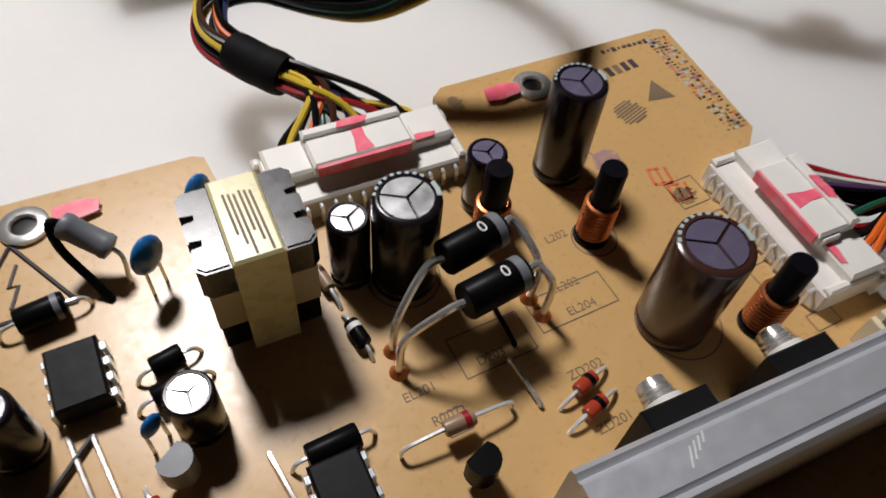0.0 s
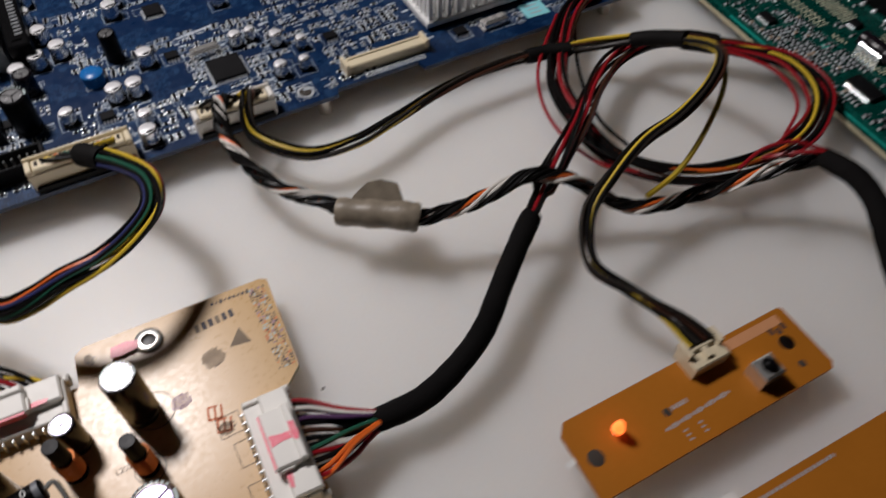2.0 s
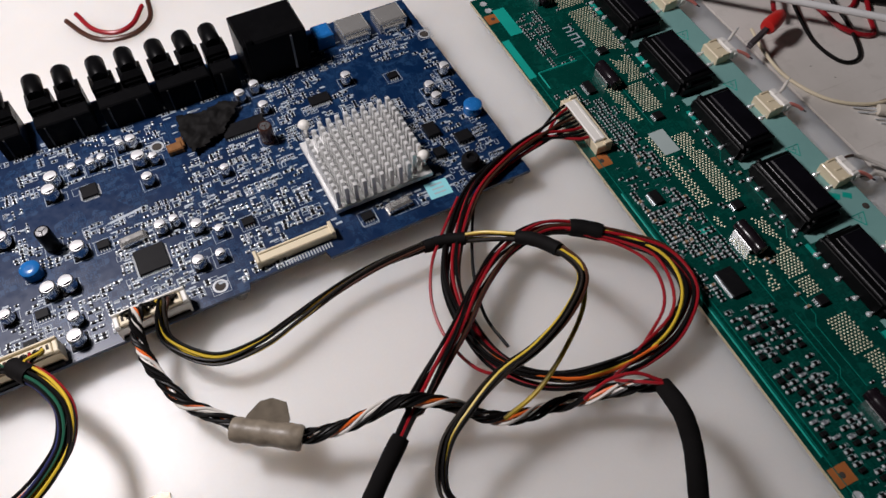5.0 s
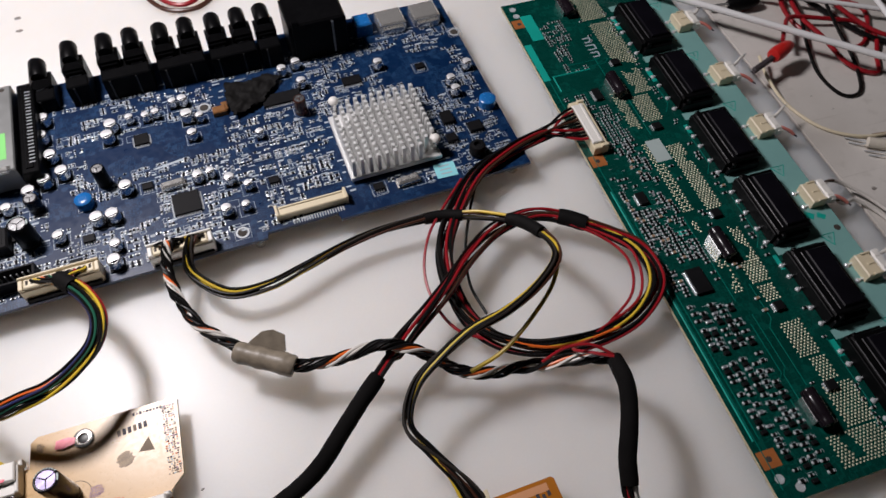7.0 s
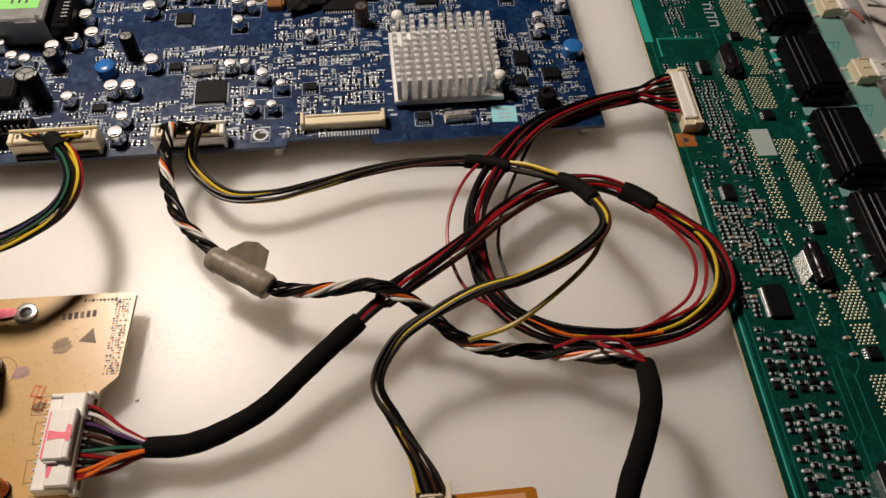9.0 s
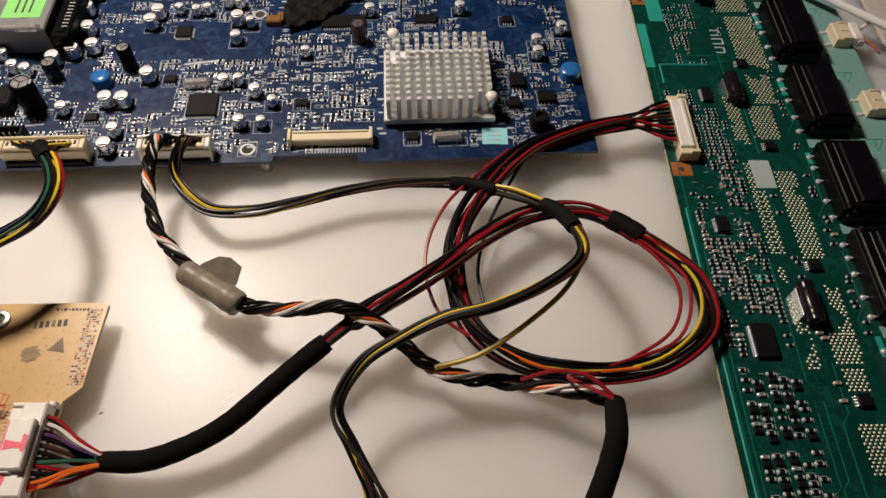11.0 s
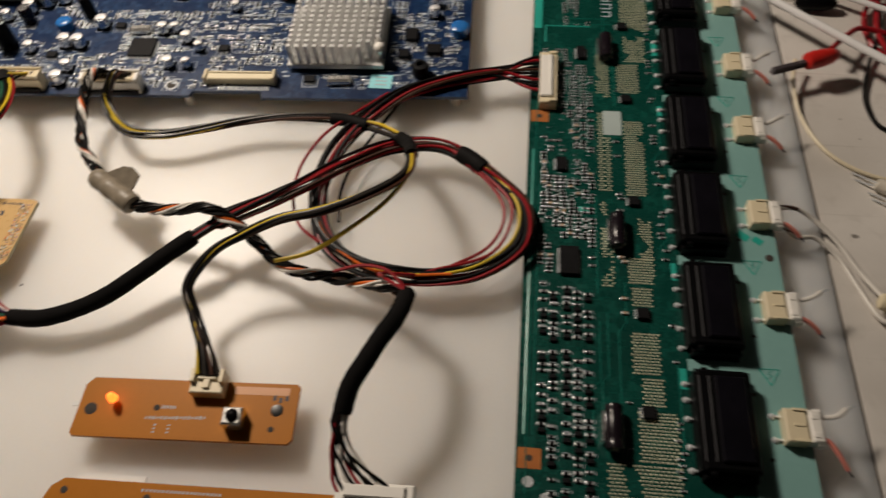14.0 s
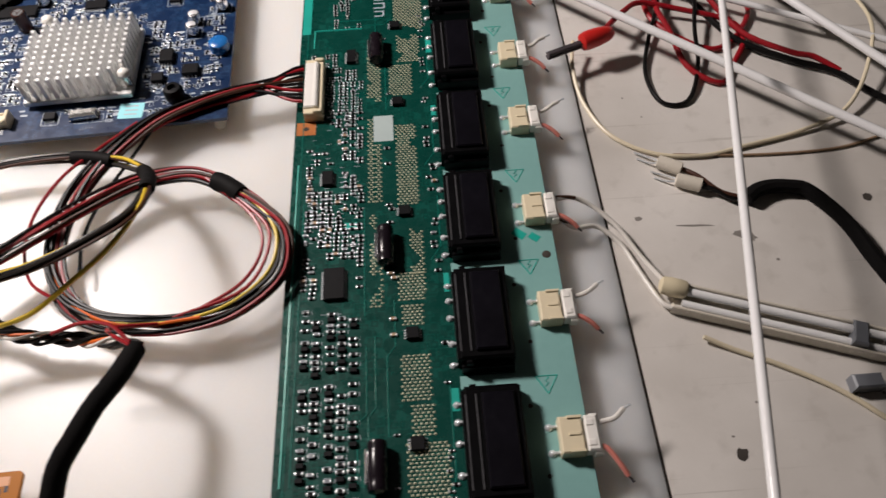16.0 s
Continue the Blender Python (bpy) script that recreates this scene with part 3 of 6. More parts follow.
for x0, y0, x1, y1 in ((8, 62, 30, 62), (8, 50, 8, 62), (4, -150, 4, -20)):
    part("track", Shape().tube([(*iv(x0, y0), 8.42), (*iv(x1, y1), 8.42)], 0.45, 5), [BRIGHT_TEAL], inverter)

LACQUERED = material("copper_under_green_lacquer", (0.004, 0.13, 0.10), 0.3, vary=0.1)
for pts in ([(31, -104), (31, -128), (28, -131), (28, -150)], [(34, -100), (34, -126), (31.5, -129), (31.5, -152)], [(5, -170), (5, 60)], [(7, -150), (7, -40)], [(30.5, -92), (30.5, -44)], [(40, 8), (40, 40), (36, 44), (36, 70)],
            [(55, -160), (58.5, -150), (58.5, -120)], [(55, -70), (59, -64), (59, -40)], [(55, -24), (59, -18), (59, 4)], [(16, 64), (40, 64), (43, 67)], [(16, 68), (38, 68), (41, 71)], [(41, -86), (41, -104), (38, -108), (38, -136)], [(55, 20), (59, 26), (59, 40)]):
    part("track", Shape().tube([(*iv(px, py), 8.3) for px, py in pts], 0.32, 6), [LACQUERED], inverter, "green lacquered copper track")
chip_ic(inverter, *iv(19.5, -78), 8.4, 7.5, 13, 0, 14)
chip_ic(inverter, *iv(16, -28.5), 8.4, 4.4, 7, 0, 8)
chip_ic(inverter, *iv(25, 42), 8.4, 4.0, 8, 0, 8)
for ix, iy in ((45, 12), (46, -47), (47, -100), (45, 62), (47, -139)):
    chip_ic(inverter, *iv(ix, iy), 8.4, 4.4, 4.4, 0, 4)
for cx, cy in ((36.5, 44), (38.5, -64), (34.5, -146), (36.5, 112)):
    coil = part("axial_inductor", Shape().turn([(1.4, 0), (3.0, 0.5), (3.2, 2), (2.9, 3), (3.2, 4), (3.2, 12), (2.9, 13), (3.2, 14), (3.0, 16), (1.4, 16.6)], 20), [SLEEVE], inverter, "glossy dark capacitor lying on its side")
    coil.matrix_basis = pose(iv(cx, cy)[0] * 0.001, (iv(cx, cy)[1] + 8) * 0.001, 0.0118, 90, 0, 0)
    part("metal_tab", Shape().box(-3.6, 0, 0, 0.7, 11, 3.8, 0.2), [SILVER], inverter, "bright metal tab", (*iv(cx, cy), 8.4))

rnd = random.Random(5)
spots = []
for gx in np.arange(8.5, 31, 2.9):
    for gy in np.arange(-170, 104, 1.85):
        if gy < -88:
            continue
        if (2 < gx < 14 and 2 < gy < 39) or (12.5 < gx < 26 and -88 < gy < -68) or (11 < gx < 21 and -34 < gy < -22) or (20 < gx < 29 and 36 < gy < 49) or (28 < gx and -132 < gy < -95):
            continue
        if gx < 12 and (abs(gy) < 6 or abs(gy - 108) < 6 or abs(gy + 158) < 7 or gy < -150):
            continue
        if 45 < gy < 62 or (gx < 15 and 62 < gy < 108):
            continue
        dense = 0.62 + 0.9 * noise.noise((gx * 0.09, gy * 0.06, 0.5))
        if rnd.random() < dense:
            spots.append((gx + 0.9 * noise.noise((gx * 3.1, int(gy // 9) * 1.7, 2.0)) + rnd.uniform(-0.12, 0.12), gy + rnd.uniform(-0.12, 0.12), 0 if rnd.random() < 0.93 else 90))
for gy in np.arange(-165, 110, 2.1):
    if rnd.random() < 0.42:
        spots.append((57.2 + rnd.uniform(-1.2, 1.2), gy, 0))
    if rnd.random() < 0.16 and not -12 < gy < 7:
        spots.append((40.5 + rnd.uniform(-0.8, 0.8), gy, 0))
spots.sort(key=lambda s: s[1] ** 2 * 0.2 + (s[1] + 60) ** 2)


def scatter(parent, spots, to_local, z, limit, picks, board_name, size=1.0):
    """Chip resistors and capacitors: the nearest as parts of their own, the rest joined."""
    for sx, sy, turn in spots[:limit]:
        chip = part("chip_part", CHIPS[picks[int(abs(sx * 7 + sy * 13)) % len(picks)]], None, parent, at=(*to_local(sx, sy), z), rz=turn)
        chip.matrix_basis = chip.matrix_basis @ Matrix.Diagonal((size, size, size, 1))
    rest = Shape()
    for sx, sy, turn in spots[limit:]:
        a, b = to_local(sx, sy)
        grain = 0.95 + 0.35 * noise.noise((sx * 1.3, sy * 1.7, 3.0))
        rest.t = Matrix.Translation((a, b, z)) @ Matrix.Rotation(radians(turn), 4, "Z") @ Matrix.Diagonal((grain, grain, 1, 1))
        rest.box(0, 0, 0, 1.1, 0.95, 0.6, 0.08, 0)
        solder_end(rest, -0.76, 0.36, 0.58, 0.72)
        solder_end(rest, 0.76, 0.36, 0.58, 0.72)
    rest.t = Matrix()
    if rest.v:
        tagged(part("chip_field", rest, [MATT, TIN], parent, board_name), kind="stuff")


scatter(inverter, spots, iv, 8.4, 220, (0, 0, 2, 0, 0, 3, 0, 1, 0), "rows of tiny soldered chip parts")
# the wider-spaced rows towards the copper pad: larger chips, small black transistors and pale outlines
transistor = Shape().box(0, 0, 0, 2.6, 1.7, 1.2, 0.2, 0).mesh("transistor", MATT)
large, outlines = [], Shape()
for k, gx in enumerate((9.8, 13.6, 18.6, 22.6, 26.4)):
    gy = -86.5 - 0.7 * k
    while gy > -168:
        gy -= rnd.choice((2.3, 2.3, 2.6, 3.6))
        if gx < 12 and gy < -148 or -116 < gy < -112 or rnd.random() < 0.14 + 0.25 * (gx > 25):
            continue
        jx = gx + rnd.uniform(-0.25, 0.25)
        large.append((jx, gy, 0))
        outlines.box(*iv(jx + 2.2, gy), 8.4, 0.18, 1.5, 0.05, 0)
        if rnd.random() < 0.5:
            outlines.box(*iv(jx, gy + 1.1), 8.4, 2.6, 0.16, 0.05, 0)
        if rnd.random() < 0.3:
            gy -= 2.3
            part("transistor", transistor, None, inverter, "small black moulded transistor", (*iv(jx, gy), 8.4))
for gy in np.arange(-90, 32, 2.6):
    for gx in (9.9, 15.6, 21.5, 27.3):
        if rnd.random() < 0.55 and not (11 < gx < 28 and -88 < gy < -68):
            outlines.box(*iv(gx + rnd.uniform(-0.3, 0.3), gy), 8.4, 2.0, 0.16, 0.05, 0)
scatter(inverter, large, iv, 8.4, 300, (0, 0, 2, 0, 3, 0, 0), "larger soldered chip parts", 1.18)
tagged(part("outline_print", outlines, [PRINT], inverter, "thin pale outline print"), kind="stuff")

# ---- main board ----
MX, MY, MR, MZ = -313.0, -5.0, 2.3, 11.0
main = thing("main_board", "blue television main circuit board with a pinned heatsink, on the bench", "circuit board", MX, MY, 0, MR)
MI = (Matrix.Translation((MX, MY, 0)) @ Matrix.Rotation(radians(MR), 4, "Z")).inverted()


def mv(x, y):
    p = MI @ Vector((x, y, 0))
    return p.x, p.y


def main_world(a, b):
    p = MI.inverted() @ Vector((a, b, 0))
    return p.x, p.y


MW, MH = 286.0, 134.0
part("board", Shape().plate([(0, 0), (154, 0), (155, 3), (188, 3), (189, -1), (MW - 36, -1), (MW - 34, 1), (MW, 1), (MW, MH), (0, MH)], 9.3, 1.7, 0, 1), [BLUE, BLUE], main, "blue lacquered fibreglass")
for fx, fy in ((8, 6), (280, 8), (280, 126), (8, 126), (150, 6)):
    part("standoff", Shape().turn([(2.6, 0), (2.6, 9.3)], 12), [STEEL], main, "short metal stand-off", (fx, fy, 0))

# heatsink with a field of pins and two white push pins
hs_x, hs_y = mv(-92.5, 42.5)
hs = part("heatsink", Shape().box(0, 0, 1.6, 46, 43, 2.2, 0.3), [ALUMINIUM], main, "silver pin-fin heatsink", (hs_x, hs_y, MZ))
part("chip", Shape().box(0, 0, 0, 35, 35, 1.7, 0.2), [MATT], hs)
pin_me = Shape().box(0, 0, 0, 1.75, 2.0, 10.5, 0.25).mesh("pin", ALUMINIUM)
for i in range(11):
    for j in range(12):
        if (i, j) in ((0, 11), (0, 10), (1, 11), (10, 0), (10, 1), (9, 0)):
            continue
        part("pin", pin_me, None, hs, at=(-20.8 + i * 4.16, -19.4 + j * 3.53, 3.7))
for px, py in ((-112, 66.5), (-70.5, 27.5)):
    a, b = mv(px, py)
    part("push_pin", Shape().turn([(1.0, 0), (1.0, 9.2), (2.4, 9.4), (2.7, 10.4), (2.2, 11.6), (1.2, 12.2), (0, 12.4)], 16), [WHITE], hs, "white plastic push pin", (a - hs_x, b - hs_y, 0))
    part("spring", Shape().turn([(1.5, 2), (1.7, 3), (1.5, 4), (1.7, 5), (1.5, 6), (1.7, 7), (1.5, 9)], 12), [STEEL], hs, at=(a - hs_x, b - hs_y, 0))

# can capacitors
for px, py, r in ((-253, 103, 3.2), (-254, 91, 3.2), (-250, 77, 3.2), (-245, 65, 3.2), (-221, 89, 3.2), (-223, 82, 3.2), (-212, 92, 2.1), (-204, 91, 2.1), (-199, 92, 2.1), (-190, 97, 2.1), (-185, 97, 2.6), (-184, 85, 3.2), (-178, 83, 2.1),
                  (-183, 72, 2.6), (-132, 104, 2.6), (-124, 107, 2.6), (-124, 92, 2.6), (-151, 63, 2.1), (-82, 94, 2.6), (-48, 71, 2.6), (-48, 63, 2.6), (-36, 80, 2.6), (-253, 62, 3.2), (-260, 57, 3.2), (-217, 47, 3.2), (-248, 27, 2.6),
                  (-231, 32, 3.2), (-224, 32, 3.2), (-224, 15, 2.6), (-225, 6, 3.2), (-184, 44, 2.6), (-178, 45, 2.1), (-170, 38, 2.6), (-174, 20, 2.6), (-165, 20, 2.1), (-162, 32, 2.1), (-276, 52, 2.6), (-270, 50, 2.6), (-283, 60, 2.6)):
    part("smd_capacitor", CANS[r], None, main, "silver can capacitor", (*mv(px, py), MZ), 0)
for px, py, r, h, mat in ((-227, 55, 3.2, 12, BLACK), (-261, 30, 4.6, 15, BLACK), (-258, 49, 3.4, 9, SLEEVE), (-128, 74, 3.2, 10, BROWN), (-288, 28, 4.6, 13, SLEEVE), (-299, 20, 4.2, 13, SLEEVE)):
    upright_capacitor(main, *mv(px, py), MZ, r, h, mat, SILVER, "tall dark sleeved capacitor")
for px, py, r in ((-236.5, 45, 4.0), (-34.5, 51, 4.4)):
    part("inductor", Shape().turn([(r, 0), (r * 1.02, 2), (r, 4.6), (r * 0.8, 5.2), (r * 0.3, 5.4), (0, 5.3)], 20), [BLUE_CERAMIC], main, "round blue inductor", (*mv(px, py), MZ))
part("toroid", Shape().turn([(3.4, 0), (4.2, 1.5), (4.2, 5), (3.4, 6.4), (2.0, 6.6), (1.6, 5)], 20), [MATT], main, "dark round choke", (*mv(-50.5, 21), MZ))
for px, py, rz in ((-88.5, 13.5, 3), (-196, 44, 3)):
    part("crystal", Shape().box(0, 0, 0.3, 11, 4.4, 3.2, 1.0).box(0, 0, 0, 12, 4.8, 0.6, 0.1), [STEEL], main, "metal-cased crystal", (*mv(px, py), MZ), rz)
chip_ic(main, *mv(-191.5, 31.5), MZ, 12.5, 12.5, 14, 14)
chip_ic(main, *mv(-98, 88), MZ, 10, 6, 10, 0)
chip_ic(main, *mv(-136, 86), MZ, 20, 8, 16, 0)
chip_ic(main, *mv(-208, 78), MZ, 7, 7, 8, 8)
for px, py, rz in ((-208, 47, 0), (-236, 24, 0), (-103, 14, 0), (-60, 88, 0), (-150, 33, 0), (-242, 12, 0), (-268, 34, 0)):
    chip_ic(main, *mv(px, py), MZ, 5, 4, 4, 0, rz)
for px, py, w, d in ((-58, 47, 6, 8), (-46, 37, 7, 6), (-60, 33, 5, 5)):
    chip_ic(main, *mv(px, py), MZ, w, d, 4, 0, 0, 2.4)
part("power_inductor", Shape().box(0, 0, 0, 12, 12, 6, 0.8).box(-3, 0, 5.8, 1.5, 7, 0.4).box(0, 0, 5.8, 1.5, 7, 0.4).box(3, 0, 5.8, 1.5, 7, 0.4), [MATT], main, "square grey power inductor", (*mv(-275, 32), MZ))
flat("label", CYAN_LABEL, main, *mv(-69, 15.3), MZ + 0.04, 10.5, 9, -3, "small cyan paper label", 0.1)
for k in range(3):
    flat("printed_bar", PRINT, main, *mv(-69, 18 - 2.4 * k), MZ + 0.15, 5.5, 0.7, -3, h=0.03)
for px, py in ((-169.5, 7.5), (-175.5, 92), (-33, 110)):
    part("mounting_ring", Shape().turn([(3.2, 0), (3.2, 0.1), (2.3, 0.1), (2.3, 0.02)], 24, caps=False), [TIN], main, "tinned mounting hole", (*mv(px, py), MZ))
    part("hole", Shape().turn([(2.2, 0.02), (2.1, 0.04)], 20), [GROOVE], main, at=(*mv(px, py), MZ))

# edge connectors
ff = part("ribbon_connector", Shape().box(0, 0, 0, 34, 5.2, 4.0, 0.4).box(0, 1.6, 3.9, 30, 1.0, 0.7, 0.2).box(16.4, 0, 0, 1.4, 6.4, 5.2, 0.3).box(-16.4, 0, 0, 1.4, 6.4, 5.2, 0.3), [CREAM], main, "long cream ribbon connector", (*mv(-136, 12), MZ))
pin_leg = Shape().box(0, 0, 0, 0.55, 2.6, 0.3, 0.05).mesh("leg", TIN)
for k in range(20):
    part("leg", pin_leg, None, ff, at=(-10 + 1.25 * k, -5.2, 0))
def plugged(x, y, length, ways, shell, label):
    """A pin header with its plug pressed in; the wires leave through a row of slots in the top."""
    s = Shape().box(0, 0.6, 0, length, 6.2, 7.0, 0.4).box(0, 3.6, 7.0, length, 0.9, 2.4, 0.25)
    s.box(length / 2 - 0.9, 0.2, 7.0, 1.8, 5.0, 1.8, 0.3).box(0.9 - length / 2, 0.2, 7.0, 1.8, 5.0, 1.8, 0.3)
    c = part("wire_connector", s, [shell], main, label, (x, y, MZ))
    part("plug", Shape().box(0, 0.4, 6.9, length - 4.2, 4.6, 1.7, 0.4), [CREAM], c, "cream plug body")
    slot = Shape().box(0, 0.8, 8.5, 1.1, 2.2, 0.12).mesh("slot", GROOVE)
    for i in range(ways):
        part("slot", slot, None, c, at=((i + 0.5) / ways * (length - 5) - (length - 5) / 2, 0, 0))
    # black block stands in for the shade at the connector's front foot
    part("connector_foot", Shape().box(0, -3.2, 0, length - 2, 1.2, 2.2, 0.2), [MATT], c, "connector foot, coloured black as shade")


plugged(*mv(-196, 3.0), 28, 12, WHITE, "white twelve-way wire connector with its plug")
plugged(*mv(-247, 2.0), 33, 13, CREAM, "cream wire connector with its plug")
header(main, *mv(-290, 8), MZ, 13, 8, 8, 4, 0, CREAM, "wire_connector", "small cream empty connector")
header(main, *mv(-268, 9), MZ, 22, 7, 8, 8, 0, MATT, "wire_connector", "dark connector block")


def jack(x, y, twin, h):
    """A black phono socket standing on the board's edge, with tall rounded backs."""
    s = Shape()
    s.box(0, -2, 0, 24 if twin else 11, 14, h * 0.5, 0.6)
    body = part("phono_socket", s, [BLACK], main, "black phono socket block", (x, y, MZ))
    for k in range(2 if twin else 1):
        dx = (k - 0.5) * 13 if twin else 0
        part("tower", Shape().box(dx, 4, 0, 10.8, 10, h * 0.74, 2.2).box(dx, 0.4, 0, 8.4, 4, h * 0.62, 0.8), [BLACK], body)
        s = Shape()
        s.t = Matrix.Translation((dx, 9, h * 0.76)) @ Matrix.Rotation(radians(90), 4, "X")
        s.turn([(2.6, -5.6), (3.6, -5.4), (4.2, -4.6), (4.2, 5), (3.4, 7)], 18)
        part("barrel", s, [BLACK], body, "rounded socket barrel")
        part("contact", Shape().box(dx, -1.2, h * 0.5, 6, 1, 0.7, 0.1), [GREY], body, "dull metal contact")
        part("contact", Shape().box(dx - 2, -9.3, 0, 0.7, 0.5, h * 0.46), [SHIELD_DARK], body)


for px, twin, h in ((-251, False, 17), (-233, False, 26), (-209, True, 27), (-181, True, 27)):
    jack(*mv(px, 121), twin, h)
jack(*mv(-154, 121), True, 27)
jack(*mv(-135, 121), False, 27)
vga = part("wide_socket", Shape().box(0, 0, 0, 31, 24, 24, 1.0).box(-12, -11, 0, 3, 3, 26, 0.4).box(8, -12.2, 2, 1, 0.6, 20, 0, 1), [BLACK, GREY], main, "large black video socket", (*mv(-109, 124), MZ))
part("round_plug", Shape().box(0, 0, 0, 9, 10, 8, 0.8), [BLUE_CERAMIC], main, "light blue audio socket", (*mv(-82, 126), MZ))
for px in (-66, -46):
    part("metal_socket", Shape().box(0, 0, 0, 15, 13, 6.5, 0.8).box(0, -7, 0, 12, 2, 4, 0.3), [STEEL], main, "shiny metal shielded socket", (*mv(px, 126), MZ))
bt = Shape()
nx, ny = 41, 35
edge = [(-16, -20), (4, -13), (20, 6), (12, 12), (-4, 9), (-17, 12), (-19, -6)]


def inside(px, py):
    hit = False
    for (ax, ay), (cx, cy) in zip(edge, edge[1:] + edge[:1]):
        if (ay > py) != (cy > py) and px < (cx - ax) * (py - ay) / (cy - ay) + ax:
            hit = not hit
    return hit


grid = {}
for i in range(nx):
    for j in range(ny):
        px, py = -20 + 41 * i / (nx - 1), -21 + 34 * j / (ny - 1)
        if inside(px, py):
            lift = 3.2 + 1.6 * noise.noise((px * 0.16, py * 0.2, 4.0)) + 0.4 * noise.noise((px * 0.5, py * 0.45, 9.0))
            grid[i, j] = len(bt.v)
            bt.v.append((0.82 * px + 0.6 * noise.noise((px * 0.4, py * 0.4, 1.0)), 0.82 * py + 0.6 * noise.noise((px * 0.4, py * 0.4, 6.0)), lift))
top = len(bt.v)
bt.v += [(x, y, z - 0.5) for x, y, z in bt.v[:top]]
quads = [(grid[i, j], grid[i + 1, j], grid[i + 1, j + 1], grid[i, j + 1]) for i, j in grid if (i + 1, j) in grid and (i + 1, j + 1) in grid and (i, j + 1) in grid]
bt.f += quads + [tuple(top + k for k in q[::-1]) for q in quads]
sides = {(q[k], q[(k + 1) % 4]) for q in quads for k in range(4)}
bt.f += [(p, top + p, top + q, q) for p, q in sides if (q, p) not in sides]
bt.m, bt.s = [0] * len(bt.f), [False] * len(bt.f)
bt.box(-4, -4, 0, 16, 12, 2.2, 0.5)
part("tape_patch", bt, [TAPE], main, "crumpled black insulating tape", (*mv(-149, 95), MZ))
part("copper_lug", Shape().box(0, 0, 0, 7, 5, 3, 0.5).box(3, 2, 1, 3, 6, 1.6, 0.3), [material("tarnished_copper", (0.30, 0.14, 0.05), 0.4, 0.5, vary=0.25)], main, "copper spring contact", (*mv(-168, 86), MZ))

# tuner box
tx, ty = mv(-283, 92)
tuner = part("tuner_box", Shape().box(0, 0, 1, 40, 58, 13, 0.6), [SHIELD], main, "grey shielded tuner box", (tx, ty, MZ))
part("socket", Shape().turn([(4.5, 0), (4.5, 9), (3.8, 12)], 20), [STEEL], tuner, "threaded aerial socket").matrix_basis = pose(-0.008, 0.029, 0.009, -90, 0, 0)
flat("label", WHITE_LABEL, tuner, -8, 14, 14.02, 14, 17, 0, "white paper label", 0.08)
flat("label", GREEN_LABEL, tuner, 8, -13, 14.02, 17, 17, 0, "green paper label", 0.08)
for k in range(3):
    flat("printed_bar", INK, tuner, -8 + 2.6 * (k - 1), 14, 14.12, 1.1, 11, 25, h=0.03)
    flat("printed_bar", INK, tuner, 5 + 3 * k, -13, 14.12, 0.9, 10, 0, h=0.03)
part("clip", Shape().box(0, 0, 0, 36, 2.6, 1.2, 0.4).box(-13, -1, 0, 9, 3, 2.2, 0.5).box(13, -1, 0, 9, 3, 2.2, 0.5), [STEEL], tuner, "bright bent cover edge", (0, -28, 13.6))
for k, (hx, hy) in enumerate(((12, 24), (16, 26), (12, 8), (-17, 20))):
    part("hole", Shape().turn([(1.3, 0), (1.2, 0.05)], 12), [GROOVE], tuner, at=(hx, hy, 14.0))
slot = part("card_slot", Shape().box(0, 0, 0, 8, 62, 11, 0.6).box(0, 0, 10.8, 3.4, 56, 0.8, 0.2), [BLACK], tuner, "black slotted side connector", (25.5, 0, 0))
for k in range(22):
    part("contact", pin_leg, None, slot, at=(1.4, -25 + 2.3 * k, 11.7), rz=90)

# small print and chips
mrnd = random.Random(11)
flat("printed_bar", PRINT, main, *mv(-196, 59), MZ + 0.03, 15, 1.2, 8, h=0.05)
big = [(hs_x, hs_y, 26, 25), (tx, ty, 33, 33), (*mv(-149, 95), 20, 15), (*mv(-191.5, 31.5), 8, 8), (*mv(-136, 86), 11, 6), (*mv(-69, 15.3), 8, 7)]
bare = [(-234, -160, 57, 82), (-177, -155, 6, 22), (-147, -121, 70, 88), (-122, -80, 3, 8), (-60, -30, 4, 10)]
cans = [(ob.matrix_basis.translation.x * 1000, ob.matrix_basis.translation.y * 1000) for ob in main.children if ob.name.split(".")[0] in ("smd_capacitor", "capacitor", "inductor", "toroid", "integrated_circuit", "crystal", "wire_connector", "mounting_ring", "ribbon_connector")]
spots, mk = [], Shape()


def mark(px, py, w, h, turn):
    """A printed outline with one short bar of print."""
    mk.t = Matrix.Translation((px, py, MZ + 0.01)) @ Matrix.Rotation(radians(turn), 4, "Z")
    for bx, by, bw, bh in ((0, h / 2, w, 0.2), (0, -h / 2, w, 0.2), (w / 2, 0, 0.2, h), (-w / 2, 0, 0.2, h)):
        mk.box(bx, by, 0, bw, bh, 0.04)


